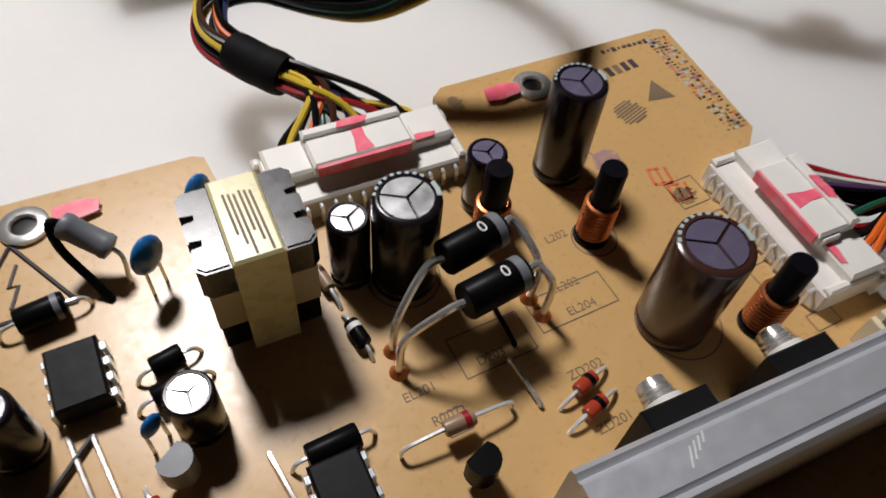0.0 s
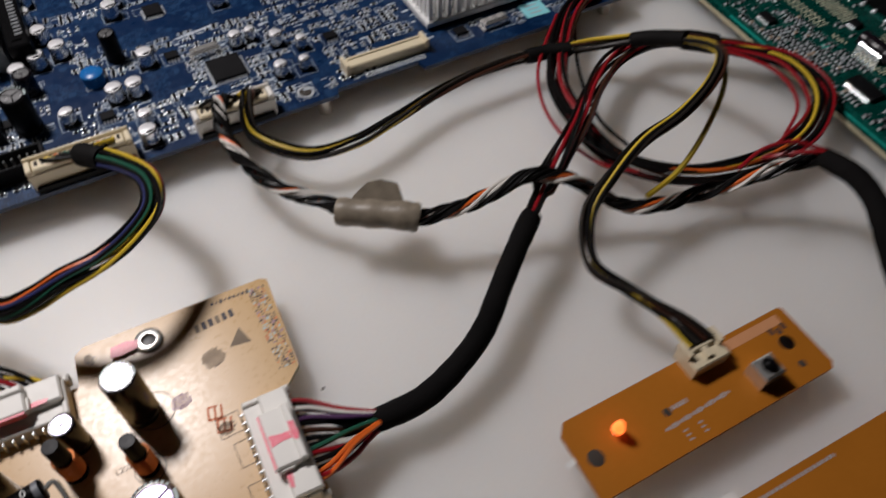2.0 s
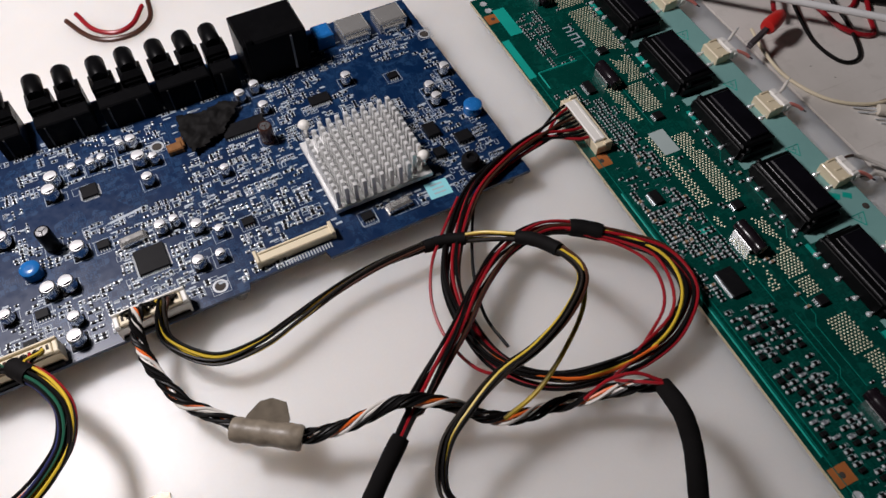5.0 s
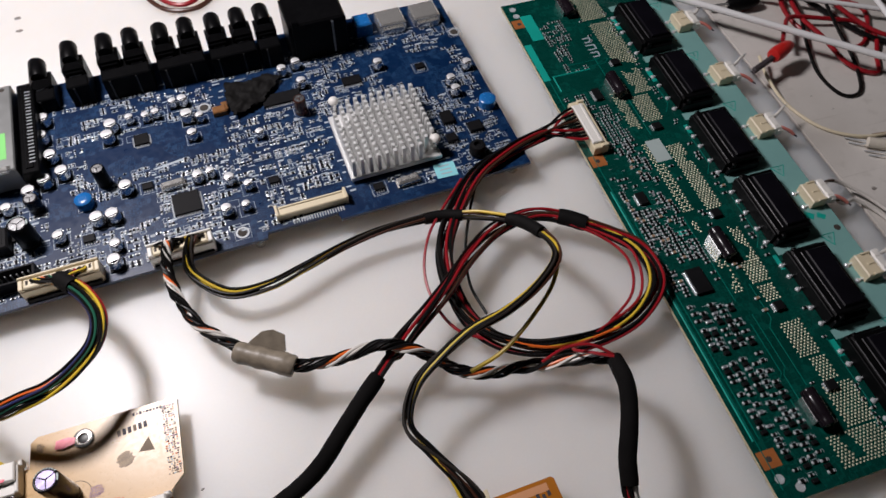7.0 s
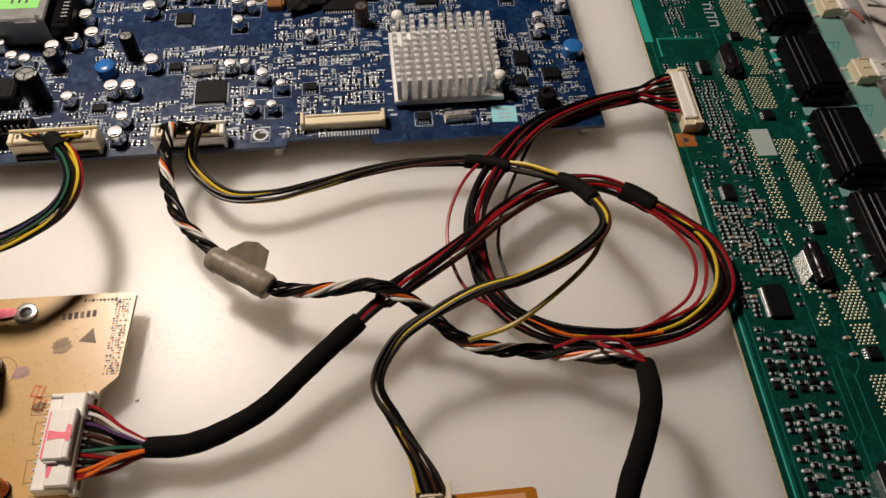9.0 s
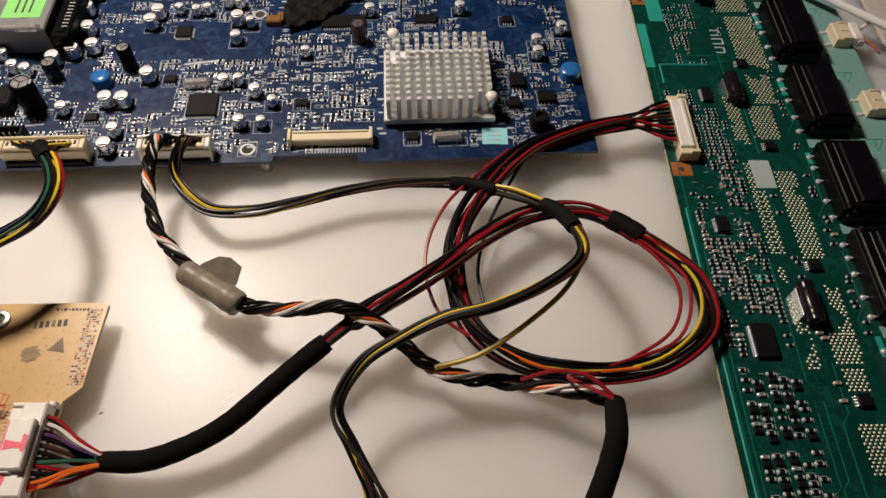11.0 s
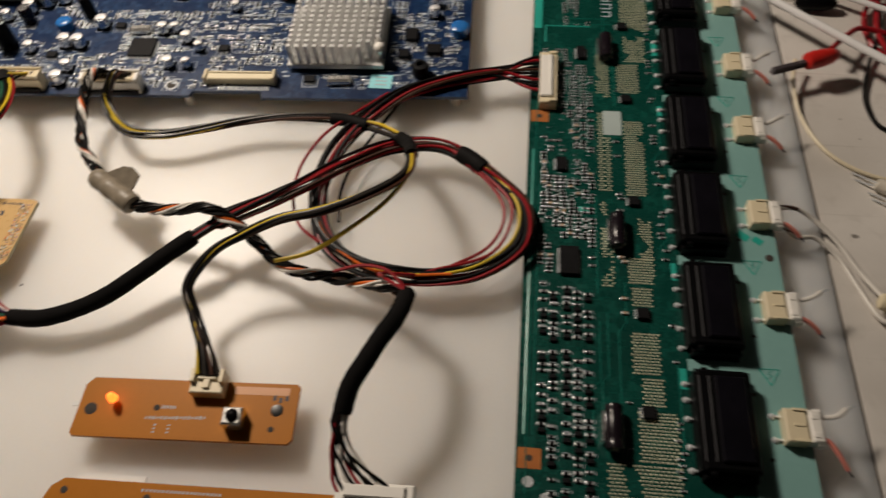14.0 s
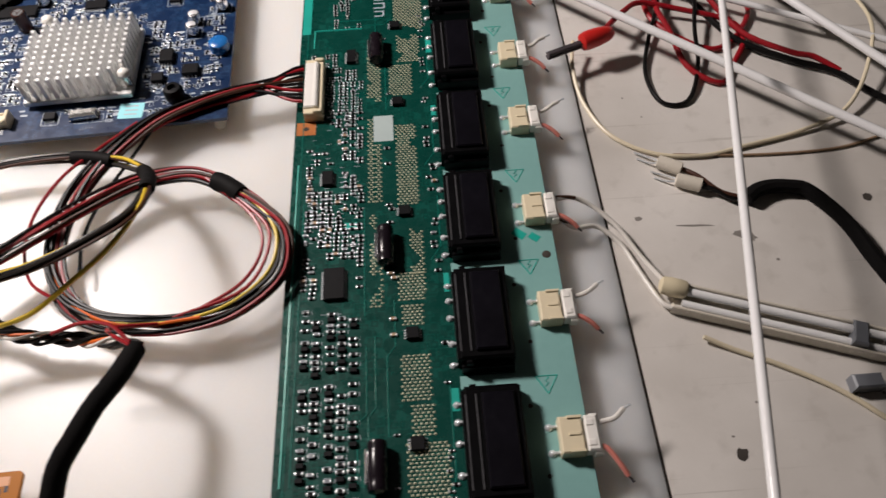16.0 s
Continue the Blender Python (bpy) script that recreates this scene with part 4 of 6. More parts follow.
for bx in np.arange(5, MW - 8, 9.6):
    for by in np.arange(5, 112, 8.2):
        wx, wy = bx + MX, by + MY
        if any(x0 < wx + 4 < x1 and y0 < wy + 4 < y1 for x0, x1, y0, y1 in bare):
            if mrnd.random() < 0.2:
                mark(bx + 4, by + 3, mrnd.uniform(4, 8), mrnd.uniform(2, 5), 0)
            continue
        if noise.noise((wx * 0.034, wy * 0.04, 7.7)) < -0.34:
            continue
        turn = mrnd.choice((0, 0, 90))
        du, dv = (2.9, 1.75) if turn == 0 else (1.75, 2.9)
        ox, oy = mrnd.uniform(0, 1.2), mrnd.uniform(0, 1.2)
        full = mrnd.uniform(0.55, 0.95)
        for i in range(int(9.2 / du)):
            for j in range(int(7.8 / dv)):
                a, b = bx + ox + i * du, by + oy + j * dv
                if mrnd.random() > full or any(abs(a - c) < w and abs(b - d) < h for c, d, w, h in big) or any(math.hypot(a - c, b - d) < 4.4 for c, d in cans) or not (3 < a < MW - 3 and 5 < b < 114):
                    continue
                q = main_world(a + mrnd.uniform(-0.25, 0.25), b + mrnd.uniform(-0.25, 0.25))
                if mrnd.random() < 0.74:
                    spots.append((*q, turn))
                if mrnd.random() < 0.5:
                    mark(a, b, 2.75, 1.55, turn)
        for k in range(mrnd.randint(1, 4)):
            mk.t = Matrix.Translation((bx + mrnd.uniform(0, 8), by + mrnd.uniform(0, 7), MZ + 0.01))
            mk.box(0, 0, 0, mrnd.uniform(1.5, 4.0), mrnd.uniform(0.4, 1.1), 0.04)
for c, d in cans:
    mark(c, d, 7.4, 7.4, 0)
mk.t = Matrix()
tagged(part("silk_print", mk, [PRINT], main, "white printed outlines and marks"), kind="stuff")
spots.sort(key=lambda s: (s[0] + 150) ** 2 * 0.4 + (s[1] - 10) ** 2)
scatter(main, spots, mv, MZ, 300, (3, 0, 2, 0, 3, 0), "dense field of tiny soldered chip parts")

# ---- power board ----
PX, PY, PZ = -290.0, -130.0, 9.5
power = thing("power_board", "tan power supply circuit board crowded with capacitors, on the bench", "circuit board", PX, PY)


def pv(x, y):
    return x - PX, y - PY


P_OUT = [(-376, -205), (-214, -205), (-214, -100), (-211, -97), (-209, -95), (-208, -64), (-210, -63), (-261, -64), (-263.5, -66), (-264, -76), (-306, -76), (-307, -66), (-309, -65), (-376, -65)]
part("board", Shape().plate([pv(*p) for p in P_OUT], 7.9, 1.6, 0, 1), [TAN, EDGE], power, "tan phenolic board")
for px, py in ((-220, -70), (-366, -72), (-220, -195), (-366, -195)):
    part("standoff", Shape().turn([(2.4, 0), (2.4, 7.9)], 12), [STEEL], power, at=(*pv(px, py), 0))

upright_capacitor(power, *pv(-250.3, -90.8), PZ, 4.5, 20.5, SLEEVE, LILAC, "tall black sleeved capacitor")
upright_capacitor(power, *pv(-249.6, -125), PZ, 5.6, 20.5, BROWN, LILAC, "brown sleeved capacitor")
upright_capacitor(power, *pv(-284.5, -102), PZ, 5.0, 19.5, SLEEVE, SILVER, "black sleeved capacitor")
upright_capacitor(power, *pv(-292, -98.5), PZ, 3.2, 14.5, SLEEVE, SILVER, "small black sleeved capacitor")
upright_capacitor(power, *pv(-266.6, -92.6), PZ, 3.3, 12.5, SLEEVE, LILAC, "small dark sleeved capacitor")
upright_capacitor(power, *pv(-318.8, -114.2), PZ, 3.3, 10.5, SLEEVE, SILVER, "small black sleeved capacitor")
upright_capacitor(power, *pv(-341, -108.6), PZ, 3.5, 12.5, SLEEVE, SILVER, "small black sleeved capacitor")
for px, py in ((-252.4, -105.9), (-237, -130.6), (-268.6, -99.6)):
    c = part("choke", Shape().turn([(3.0, 0), (3.0, 0.8), (2.1, 0.9), (2.1, 16.2), (1.9, 16.6)], 18), [FERRITE], power, "ferrite rod choke", (*pv(px, py), PZ))
    w = Shape()
    for k in range(9):
        w.turn([(2.3, 1.4 + k * 0.85), (2.75, 1.5 + k * 0.85), (2.9, 1.8 + k * 0.85), (2.75, 2.1 + k * 0.85), (2.3, 2.2 + k * 0.85)], 18, caps=False)
    part("winding", w, [COPPER], c, "bright copper winding")

# wound transformer with yellow tape
tr = part("transformer", Shape().box(0, 0, 2.5, 13.8, 11.8, 13.5, 0.4), [FERRITE], power, "taped switching transformer", (*pv(-305.8, -99.4), PZ))
for sx in (-1, 1):
    s = Shape()
    rim = [(3.4, -6.8), (6.6, -6.8), (7.6, -5.9), (7.6, -2.9), (6.0, -2.7), (5.9, -1.7), (7.6, -1.5), (7.6, 1.6), (6.0, 1.8), (5.9, 2.8), (7.6, 3.0), (7.6, 5.9), (6.6, 6.8), (3.4, 6.8)]
    s.plate([(sx * px, py) for px, py in (rim if sx > 0 else rim[::-1])], 16.4, 5.2)
    s.plate([(sx * (3.6 + (px - 3.4) * 0.9), py * 0.94) for px, py in (rim if sx > 0 else rim[::-1])], 21.6, 0.25)
    part("flange", s, [GLOSS_BLACK], tr, "notched black bobbin flange")
    for k in (-1, 0, 1):
        part("pin", Shape().box(sx * 5.6, 4.2 * k, -0.4, 0.7, 0.7, 3, 0.1), [TIN], tr)
part("tape_band", Shape().box(0, 0, 1.8, 6.6, 14.2, 20.6, 0.4), [YELLOW_TAPE], tr, "pale yellow tape wrap")
# same yellow tape; the shade under the flanges is put into its darker colour
part("tape_side", Shape().box(0, 0, 8, 14.2, 12.4, 8.2, 0.2), [material("shaded_core_tape", (0.50, 0.44, 0.27), 0.4, vary=0.05)], tr, "yellow tape round the winding, coloured darker as shade")
for k in range(6):
    flat("printed_bar", FADED_INK, tr, -1.6 + 0.7 * k, 0.6 - (k % 3), 22.42, 0.35, 7 + (k % 3) * 1.6, 2, h=0.02)

# big axial diodes on arched leads
for a, b, foot0, foot1, z in (((-282, -109.5), (-272, -107.5), (-291, -113.5), (-268, -113), 23), ((-282, -116.5), (-272, -115), (-291.5, -117), (-267.5, -116.5), 22)):
    d = Vector((b[0] - a[0], b[1] - a[1], 0))
    g = d.normalized()
    (ax, ay), (bx, by) = pv(*a), pv(*b)
    body = Shape()
    ang = math.degrees(math.atan2(d.y, d.x))
    body.t = Matrix.Translation((ax, ay, z)) @ Matrix.Rotation(radians(ang), 4, "Z") @ Matrix.Rotation(radians(90), 4, "Y")
    ln = d.length
    body.turn([(1.2, -0.1), (2.5, 0), (2.7, 0.3), (2.7, ln - 2.0)], 20)
    body.turn([(2.72, ln - 2.0), (2.72, ln - 0.6)], 20, 1)
    body.turn([(2.7, ln - 0.6), (2.5, ln - 0.1), (1.2, ln)], 20)
    dio = part("diode", body, [BLACK, GREY], power, "black barrel diode with grey band")
    f0, f1 = pv(*foot0), pv(*foot1)
    part("lead", Shape().tube(curve([(ax, ay, z), (ax - 3 * g.x, ay - 3 * g.y, z + 0.3), (f0[0] + 1.2, f0[1] + 0.8, z - 5), (f0[0], f0[1], z - 10), (f0[0], f0[1], PZ)], 5), 0.62, 8), [STEEL], dio, "bent tinned lead")
    part("lead", Shape().tube(curve([(bx, by, z), (bx + 2.4 * g.x, by + 2.4 * g.y, z - 0.2), (f1[0], f1[1], z - 4), (f1[0], f1[1], PZ)], 5), 0.62, 8), [STEEL], dio, "bent tinned lead")
    writing("0", dio, ax + g.x * 6.4, ay + g.y * 6.4, z + 2.75, 2.6, WHITE_LABEL, ang)
    for f in (f0, f1):
        part("solder_joint", Shape().turn([(1.5, 0), (1.1, 0.6), (0.6, 1.2)], 12), [COPPER], power, at=(*f, PZ))

# heatsink bar with screws and transistors
hb = Shape()
prof = [(-151.5, 9.6), (-142.6, 9.6), (-142.6, 24.5), (-143.4, 25.4), (-144.2, 24.9), (-144.9, 25.6), (-149.4, 25.6), (-150.0, 24.9), (-150.8, 25.4), (-151.5, 24.6)]
x0, x1 = -281.4 - PX, -226 - PX
n = len(prof)
hb.add([(x0, y - PY, z) for y, z in prof] + [(x1, y - PY, z) for y, z in prof], [tuple(range(n)), tuple(range(2 * n - 1, n - 1, -1))] + [(i, n + i, n + (i + 1) % n, (i + 1) % n) for i in range(n)])
bar = part("heatsink_bar", hb, [BAR], power, "grooved aluminium heatsink bar")
for k in range(4):
    part("scratch", Shape().box(0, 0, 0, 0.18, 2.6 - 0.4 * k, 0.03), [WHITE_LABEL], bar, at=(-268 - PX + k * 0.9, -147 - PY + 0.5 * k, 25.61), rz=-25)
for sx in (-264, -244):
    a, b = pv(sx, -141.4)
    q = part("transistor", Shape().box(0, 0, 0.5, 10, 4.2, 13, 0.3), [MATT], power, "black power transistor", (a, b, PZ))
    w = Shape()
    w.t = Matrix.Translation((0, 2.1, 10)) @ Matrix.Rotation(radians(-90), 4, "X")
    w.turn([(3.0, 0), (3.0, 0.8), (2.3, 1.0)], 18)
    part("washer", w, [WHITE], q, "white insulating washer")
    w = Shape()
    w.t = Matrix.Translation((0, 3.0, 10)) @ Matrix.Rotation(radians(-90), 4, "X")
    w.turn([(2.4, 0), (2.4, 0.6), (1.9, 0.7), (2.3, 1.0), (2.3, 1.4), (1.9, 1.5), (2.2, 1.8), (2.0, 3.0), (1.2, 3.4), (0.9, 3.0)], 18)
    part("screw", w, [STEEL], q, "bright screw with spring washer")


def plug_block(x, y, length, rz, pins, label, dark_teeth=True):
    """A latched plug in its pin header, streaked with pink lacquer."""
    s = Shape().box(0, -3.6, 0, length, 5.2, 4.4, 0.4).box(0, 2.0, 0.4, length - 0.8, 7.4, 6.2, 0.5)
    for e in (-1, 1):
        s.box(e * (length / 2 - 0.5), -0.6, 0, 1.5, 10.6, 5.2, 0.4).box(e * (length / 2 + 0.4), 5.6, 0.4, 1.6, 2.2, 3.6, 0.5)
    blk = part("wire_connector", s, [WHITE], power, label, (x, y, PZ), rz)
    lat = length * 0.52
    part("plug", Shape().box(-0.6, 0.8, 6.5, lat, 7.8, 2.2, 0.5).box(-0.6, 3.9, 8.6, lat, 2.0, 0.9, 0.4).box(-0.6 + lat * 0.52, -0.6, 6.5, 0.7, 3.6, 1.4, 0.2), [WHITE], blk, "white latched plug")
    pin = Shape().box(0, 0.4, 3.0, 0.65, 1.4, 0.6, 0.2).box(0, -0.2, -0.1, 0.6, 0.5, 3.6, 0.2).mesh("pin", TIN)
    for k in range(pins):
        u = (k + 0.5) / pins * (length - 2) - length / 2 + 1
        part("pin", pin, None, blk, at=(u, -6.9, 0))
    g = random.Random(pins)
    edge = [(-0.6 - lat * 0.47 + lat * 0.94 * i / 9, -2.6 + g.uniform(-0.25, 0.25)) for i in range(10)]
    part("lacquer_streak", Shape().plate([(px, -3.5) for px, _ in edge] + edge[::-1], 6.3, 2.1), [GLUE], blk, "pink lacquer mark")
    part("lacquer_streak", Shape().plate([(-1.9, -2.5), (1.4, -2.4), (0.8, 0.4), (0.9, 2.9), (-1.1, 2.9), (-1.2, 0.6)], 8.72, 0.06), [GLUE], blk, "pink lacquer mark")
    part("lacquer_streak", Shape().plate([(-3.4, 3.1), (-1.0, 3.0), (1.6, 3.1), (2.4, 4.2), (0.4, 4.8), (-2.8, 4.5)], 9.52, 0.06), [GLUE], blk, "pink lacquer mark")
    part("lacquer_streak", Shape().plate([(lat * 0.5, -1.6), (lat * 0.5 + 3.8, -1.5), (lat * 0.5 + 4.4, -0.6), (lat * 0.5 + 1.6, -0.1), (lat * 0.5, -0.3)], 6.62, 0.06), [GLUE], blk, "pink lacquer mark")
    return blk


plug_block(*pv(-282.8, -79.6), 33, 0, 13, "white thirteen-way plug with pink lacquer")
plug_block(*pv(-220.6, -117.4), 30, -90, 12, "white twelve-way plug with pink lacquer")
header(power, *pv(-221, -151), PZ, 25, 8, 8, 9, -90, CREAM, "wire_connector", "cream empty connector")

# earth lugs
for px, py, px2, w in ((-244, -70, -250.5, 5.5), (-336.5, -71, -328.5, 7)):
    part("ring_lug", Shape().turn([(3.9, 0), (3.9, 0.7), (3.5, 0.9), (2.2, 0.9), (1.9, 0.5)], 26, caps=False), [STEEL], power, "tinned ring terminal", (*pv(px, py), PZ))
    part("lug_tail", Shape().box(0, 0, 0, w, 2.6, 0.9, 0.3), [STEEL], power, at=(*pv(px2, py), PZ))
    part("lacquer_spot", Shape().plate([(-4, -1.6), (-1, -2.1), (3.2, -1.4), (3.8, 1.0), (1, 2.0), (-3.4, 1.7)], 0.9, 0.12), [GLUE], power, "pink lacquer spot", (*pv(px2, py), PZ))
    part("hole", Shape().turn([(1.9, 0.02), (1.8, 0.04)], 18), [WHITE_TABLE], power, at=(*pv(px, py), PZ))


def dip(px, py, rz=0.0):
    s = Shape().box(0, 0, 1.2, 7.0, 10.0, 3.4, 0.4)
    ic = part("integrated_circuit", s, [MATT], power, "black eight-pin chip", (*pv(px, py), PZ), rz)
    lg = Shape().box(0, 0, 0, 0.6, 1.4, 3.0, 0.2).box(-0.4, 0, 2.4, 1.0, 1.2, 0.5, 0.1).mesh("leg", TIN)
    for k in range(4):
        part("leg", lg, None, ic, at=(4.0, -3.8 + 2.54 * k, 0))
        part("leg", lg, None, ic, at=(-4.0, -3.8 + 2.54 * k, 0), rz=180)


dip(-332.2, -102.6, 2)
dip(-304.6, -131.5, 2)


def axial(px, py, length, r, rz, mat, span, z=2.4, name="diode", label="small axial diode", band=None):
    """A small barrel on wire leads bent down into the board."""
    s = Shape()
    s.t = Matrix.Rotation(radians(90), 4, "Y")
    s.turn([(r * 0.5, -length / 2), (r * 0.92, -length / 2 + 0.1), (r, -length / 2 + 0.5), (r, length / 2 - 0.5), (r * 0.92, length / 2 - 0.1), (r * 0.5, length / 2)], 14)
    if band:
        s.turn([(r * 1.03, length / 2 - 1.7), (r * 1.03, length / 2 - 0.8)], 14, 1)
    o = part(name, s, [mat] + ([band] if band else []), power, label, (*pv(px, py), PZ + z), rz)
    part("lead", Shape().tube(curve([(-span / 2, 0, -z), (-span / 2 + 0.6, 0, -0.8), (-length / 2 - 0.4, 0, 0), (length / 2 + 0.4, 0, 0), (span / 2 - 0.6, 0, -0.8), (span / 2, 0, -z)], 4), 0.33, 6), [TIN], o, "tinned wire lead")
    return o


axial(-335.5, -90, 7, 2.0, 8, BLACK, 13, 2.6, band=GREY)
axial(-321, -104, 4.6, 1.6, 12, BLACK, 9.5, 2.2)
axial(-304, -124.6, 7.4, 1.8, 4, BLACK, 12, 2.4)
axial(-321, -108.4, 6, 1.7, 12, BLACK, 11, 2.2, band=GREY)
axial(-296.5, -98.5, 4.5, 1.0, 100, BEIGE, 11, 1.6, "resistor", "small striped resistor", WIRE["brown"])
axial(-295, -109.5, 4.4, 1.2, 100, BLACK, 9, 1.6, band=WHITE_LABEL)
axial(-287.6, -128.5, 4.6, 1.2, 2, BEIGE, 17, 3.4, "resistor", "small beige resistor", WIRE["red"])
axial(-268, -129.6, 3.8, 1.1, 18, GLASS, 10, 1.8, label="red glass diode", band=BLACK)
axial(-268.6, -133.2, 3.8, 1.1, 18, GLASS, 10, 1.8, label="orange glass diode", band=BLACK)
axial(-326.5, -124, 3.8, 1.1, 105, GLASS, 9, 1.8, label="red glass diode")
fuse = Shape()
fuse.t = Matrix.Translation((-329.5 - PX, -80.5 - PY, 18.6)) @ Vector((5.6, -4.4, -3.4)).to_track_quat("Z", "Y").to_matrix().to_4x4()
fuse.turn([(1.0, -0.2), (1.9, 0.1), (2.1, 0.6), (2.1, 1.4), (1.95, 1.7), (1.95, 6.4), (2.1, 6.8), (1.9, 7.6), (0.8, 7.9)], 18)
fuse = part("fuse", fuse, [GREY], power, "grey barrel part leaning on long leads")
part("lead", Shape().tube(curve([(-329.5 - PX, -80.5 - PY, 18.6), (-331 - PX, -80.4 - PY, 19.0), (-330.6 - PX, -83 - PY, 16), (-328 - PX, -87 - PY, 12), (-326.4 - PX, -89.6 - PY, PZ)], 5), 0.7, 8), [BLACK], fuse, "black sleeved lead")
part("lead", Shape().tube(curve([(-323.9 - PX, -84.9 - PY, 15.2), (-323 - PX, -86 - PY, 14), (-323.4 - PX, -87.4 - PY, PZ)], 4), 0.4, 6), [TIN], fuse, "tinned wire lead")
for px, py, ln, rz, mat in ((-274, -115, 8.4, -90, BLACK), (-275.5, -125.5, 7.6, -84, STEEL), (-331, -118, 14, -80, STEEL), (-334, -117, 14, -80, STEEL), (-311, -127, 10, -80, STEEL), (-337, -115, 12, 45, INK)):
    a = radians(rz)
    c, s_ = math.cos(a) * ln / 2, math.sin(a) * ln / 2
    x, y = pv(px, py)
    part("wire_jumper", Shape().tube(curve([(x - c, y - s_, PZ), (x - c * 0.96, y - s_ * 0.96, PZ + 0.7), (x + c * 0.96, y + s_ * 0.96, PZ + 0.7), (x + c, y + s_, PZ)], 4), 0.4, 6), [mat], power, "straight wire jumper")
for px, py, r, hz in ((-319.4, -90, 3.0, 8.4), (-324.4, -114.6, 1.7, 6), (-310, -81, 2.7, 8.6)):
    s = Shape()
    s.t = Matrix.Translation((0, 0, hz)) @ Matrix.Rotation(radians(40), 4, "Z") @ Matrix.Diagonal((1, 0.45, 1.15, 1))
    s.turn([(r * math.cos(a), r * math.sin(a)) for a in np.linspace(-1.5, 1.5, 9)], 16)
    d = part("ceramic_capacitor", s, [BLUE_CERAMIC], power, "blue dipped ceramic disc", (*pv(px, py), PZ))
    for k in (-1, 1):
        part("lead", Shape().tube([(k * 1.1, k * 0.9, 0), (k * 1.0, k * 0.8, hz - r * 0.6)], 0.3, 6), [TIN], d)
for px, py, mat, rz in ((-287.6, -135.2, BLACK, 200), (-322.6, -120.4, GREY, 215)):
    s = Shape()
    arc = [(2.3 * math.cos(a), 2.3 * math.sin(a)) for a in np.linspace(-0.6, math.pi + 0.6, 13)]
    s.plate(arc, 2.2, 4.8)
    q = part("small_transistor", s, [mat], power, "half-round small transistor", (*pv(px, py), PZ), rz)
    for k in (-1, 0, 1):
        part("lead", Shape().box(1.2 * k, 0, 0, 0.45, 0.45, 2.4), [TIN], q)
# board print
for body, px, py, rz in (("EL202", -261.5, -113, 2), ("EL204", -261, -117.5, 2), ("ZD202", -266, -127, 4), ("ZD201", -266.4, -135.8, 4), ("R207", -288, -125.8, 4), ("EL201", -290, -121, 4), ("D203", -278, -119.8, 2), ("L202", -258, -104, 4), ("R210", -233, -139, 4)):
    writing(body, power, *pv(px, py), PZ + 0.03, 2.1, FADED_INK, rz)
for px, py, w, h, mat, rz in ((-240.5, -92, 6, 4.5, VIOLET, 10), (-229.5, -83, 7, 6, FADED_INK, 20),
                              (-232, -104.5, 4.5, 4, FADED_INK, 0), (-260, -69, 3, 4, FADED_INK, 10)):
    g = random.Random(int(px * 7 + py))
    s = Shape()
    for k in range(9):
        u = (k - 4) / 4.6
        half = w / 2 * math.sqrt(1 - u * u) * g.uniform(0.7, 1.05)
        s.box(g.uniform(-0.3, 0.3), u * h / 2, 0, 2 * half, h / 9 * g.uniform(0.45, 0.8), 0.03)
    part("printed_mark", s, [mat], power, at=(*pv(px, py), PZ + 0.02), rz=rz)
for cx, cy, sx, sy in ((-262, -116, 14, 6), (-277, -118, 12, 7), (-287, -127, 3.6, 3.6), (-226, -134, 5, 3), (-231, -104, 6, 6), (-229, -113, 5, 7), (-229, -125, 5, 7)):
    s = Shape()
    for bx, by, bw, bh in ((0, sy / 2, sx, 0.22), (0, -sy / 2, sx, 0.22), (sx / 2, 0, 0.22, sy), (-sx / 2, 0, 0.22, sy)):
        s.box(bx, by, 0, bw, bh, 0.03)
    part("printed_outline", s, [FADED_INK], power, at=(*pv(cx, cy), PZ + 0.02), rz=3)
for px, py in ((-233.5, -99), (-232.2, -103.4)):
    s = Shape()
    for bx, by, bw, bh in ((0, 1.7, 4.0, 0.6), (0, -1.7, 4.0, 0.6), (-1.8, 0, 0.7, 3.4), (1.8, 0.4, 0.6, 2.2), (0, 0, 3.4, 0.5)):
        s.box(bx, by, 0, bw, bh, 0.03)
    part("printed_mark", s, [STAMP], power, "red stamped mark", (*pv(px, py), PZ + 0.02), 80)
# triangle mark, line of bars and the crowded printed strip along the board's edge
part("printed_mark", Shape().plate([(-3, -2.6), (3, -2.6), (0.3, 3)], 0, 0.03), [FADED_INK], power, at=(*pv(-221, -79.5), PZ + 0.02), rz=-8)
for k in range(6):
    flat("printed_bar", INK if k % 3 else FADED_INK, power, *pv(-231 + 2.0 * k, -72 + 0.2 * k), PZ + 0.02, 1.3, 2.6, 4, h=0.03)
g = random.Random(5)
inks = [INK, FADED_INK, FADED_INK, STAMP, VIOLET, GREY_LABEL, INK]
strips = [Shape() for _ in inks]
for row in range(31):
    for col in range(5):
        if g.random() < 0.8:
            k = g.randrange(len(inks))
            strips[k].box(-213.9 + col * 1.0 + g.uniform(-0.2, 0.2) - PX, -66 - row * 0.93 - PY, 0, g.uniform(0.4, 1.0), g.uniform(0.35, 0.85), 0.03)
for k in range(9):
    strips[0].box(-225 + k * 1.3 - PX, -65.8 - PY, 0, g.uniform(0.5, 1.1), g.uniform(0.6, 1.6), 0.03)
for ink, s in zip(inks, strips):
    tagged(part("edge_print", s, [ink], power, "crowded small print along the edge", (0, 0, PZ + 0.02)), kind="stuff")
warn = Shape()
tri3 = [(-331, -88), (-347, -88), (-339, -74)]
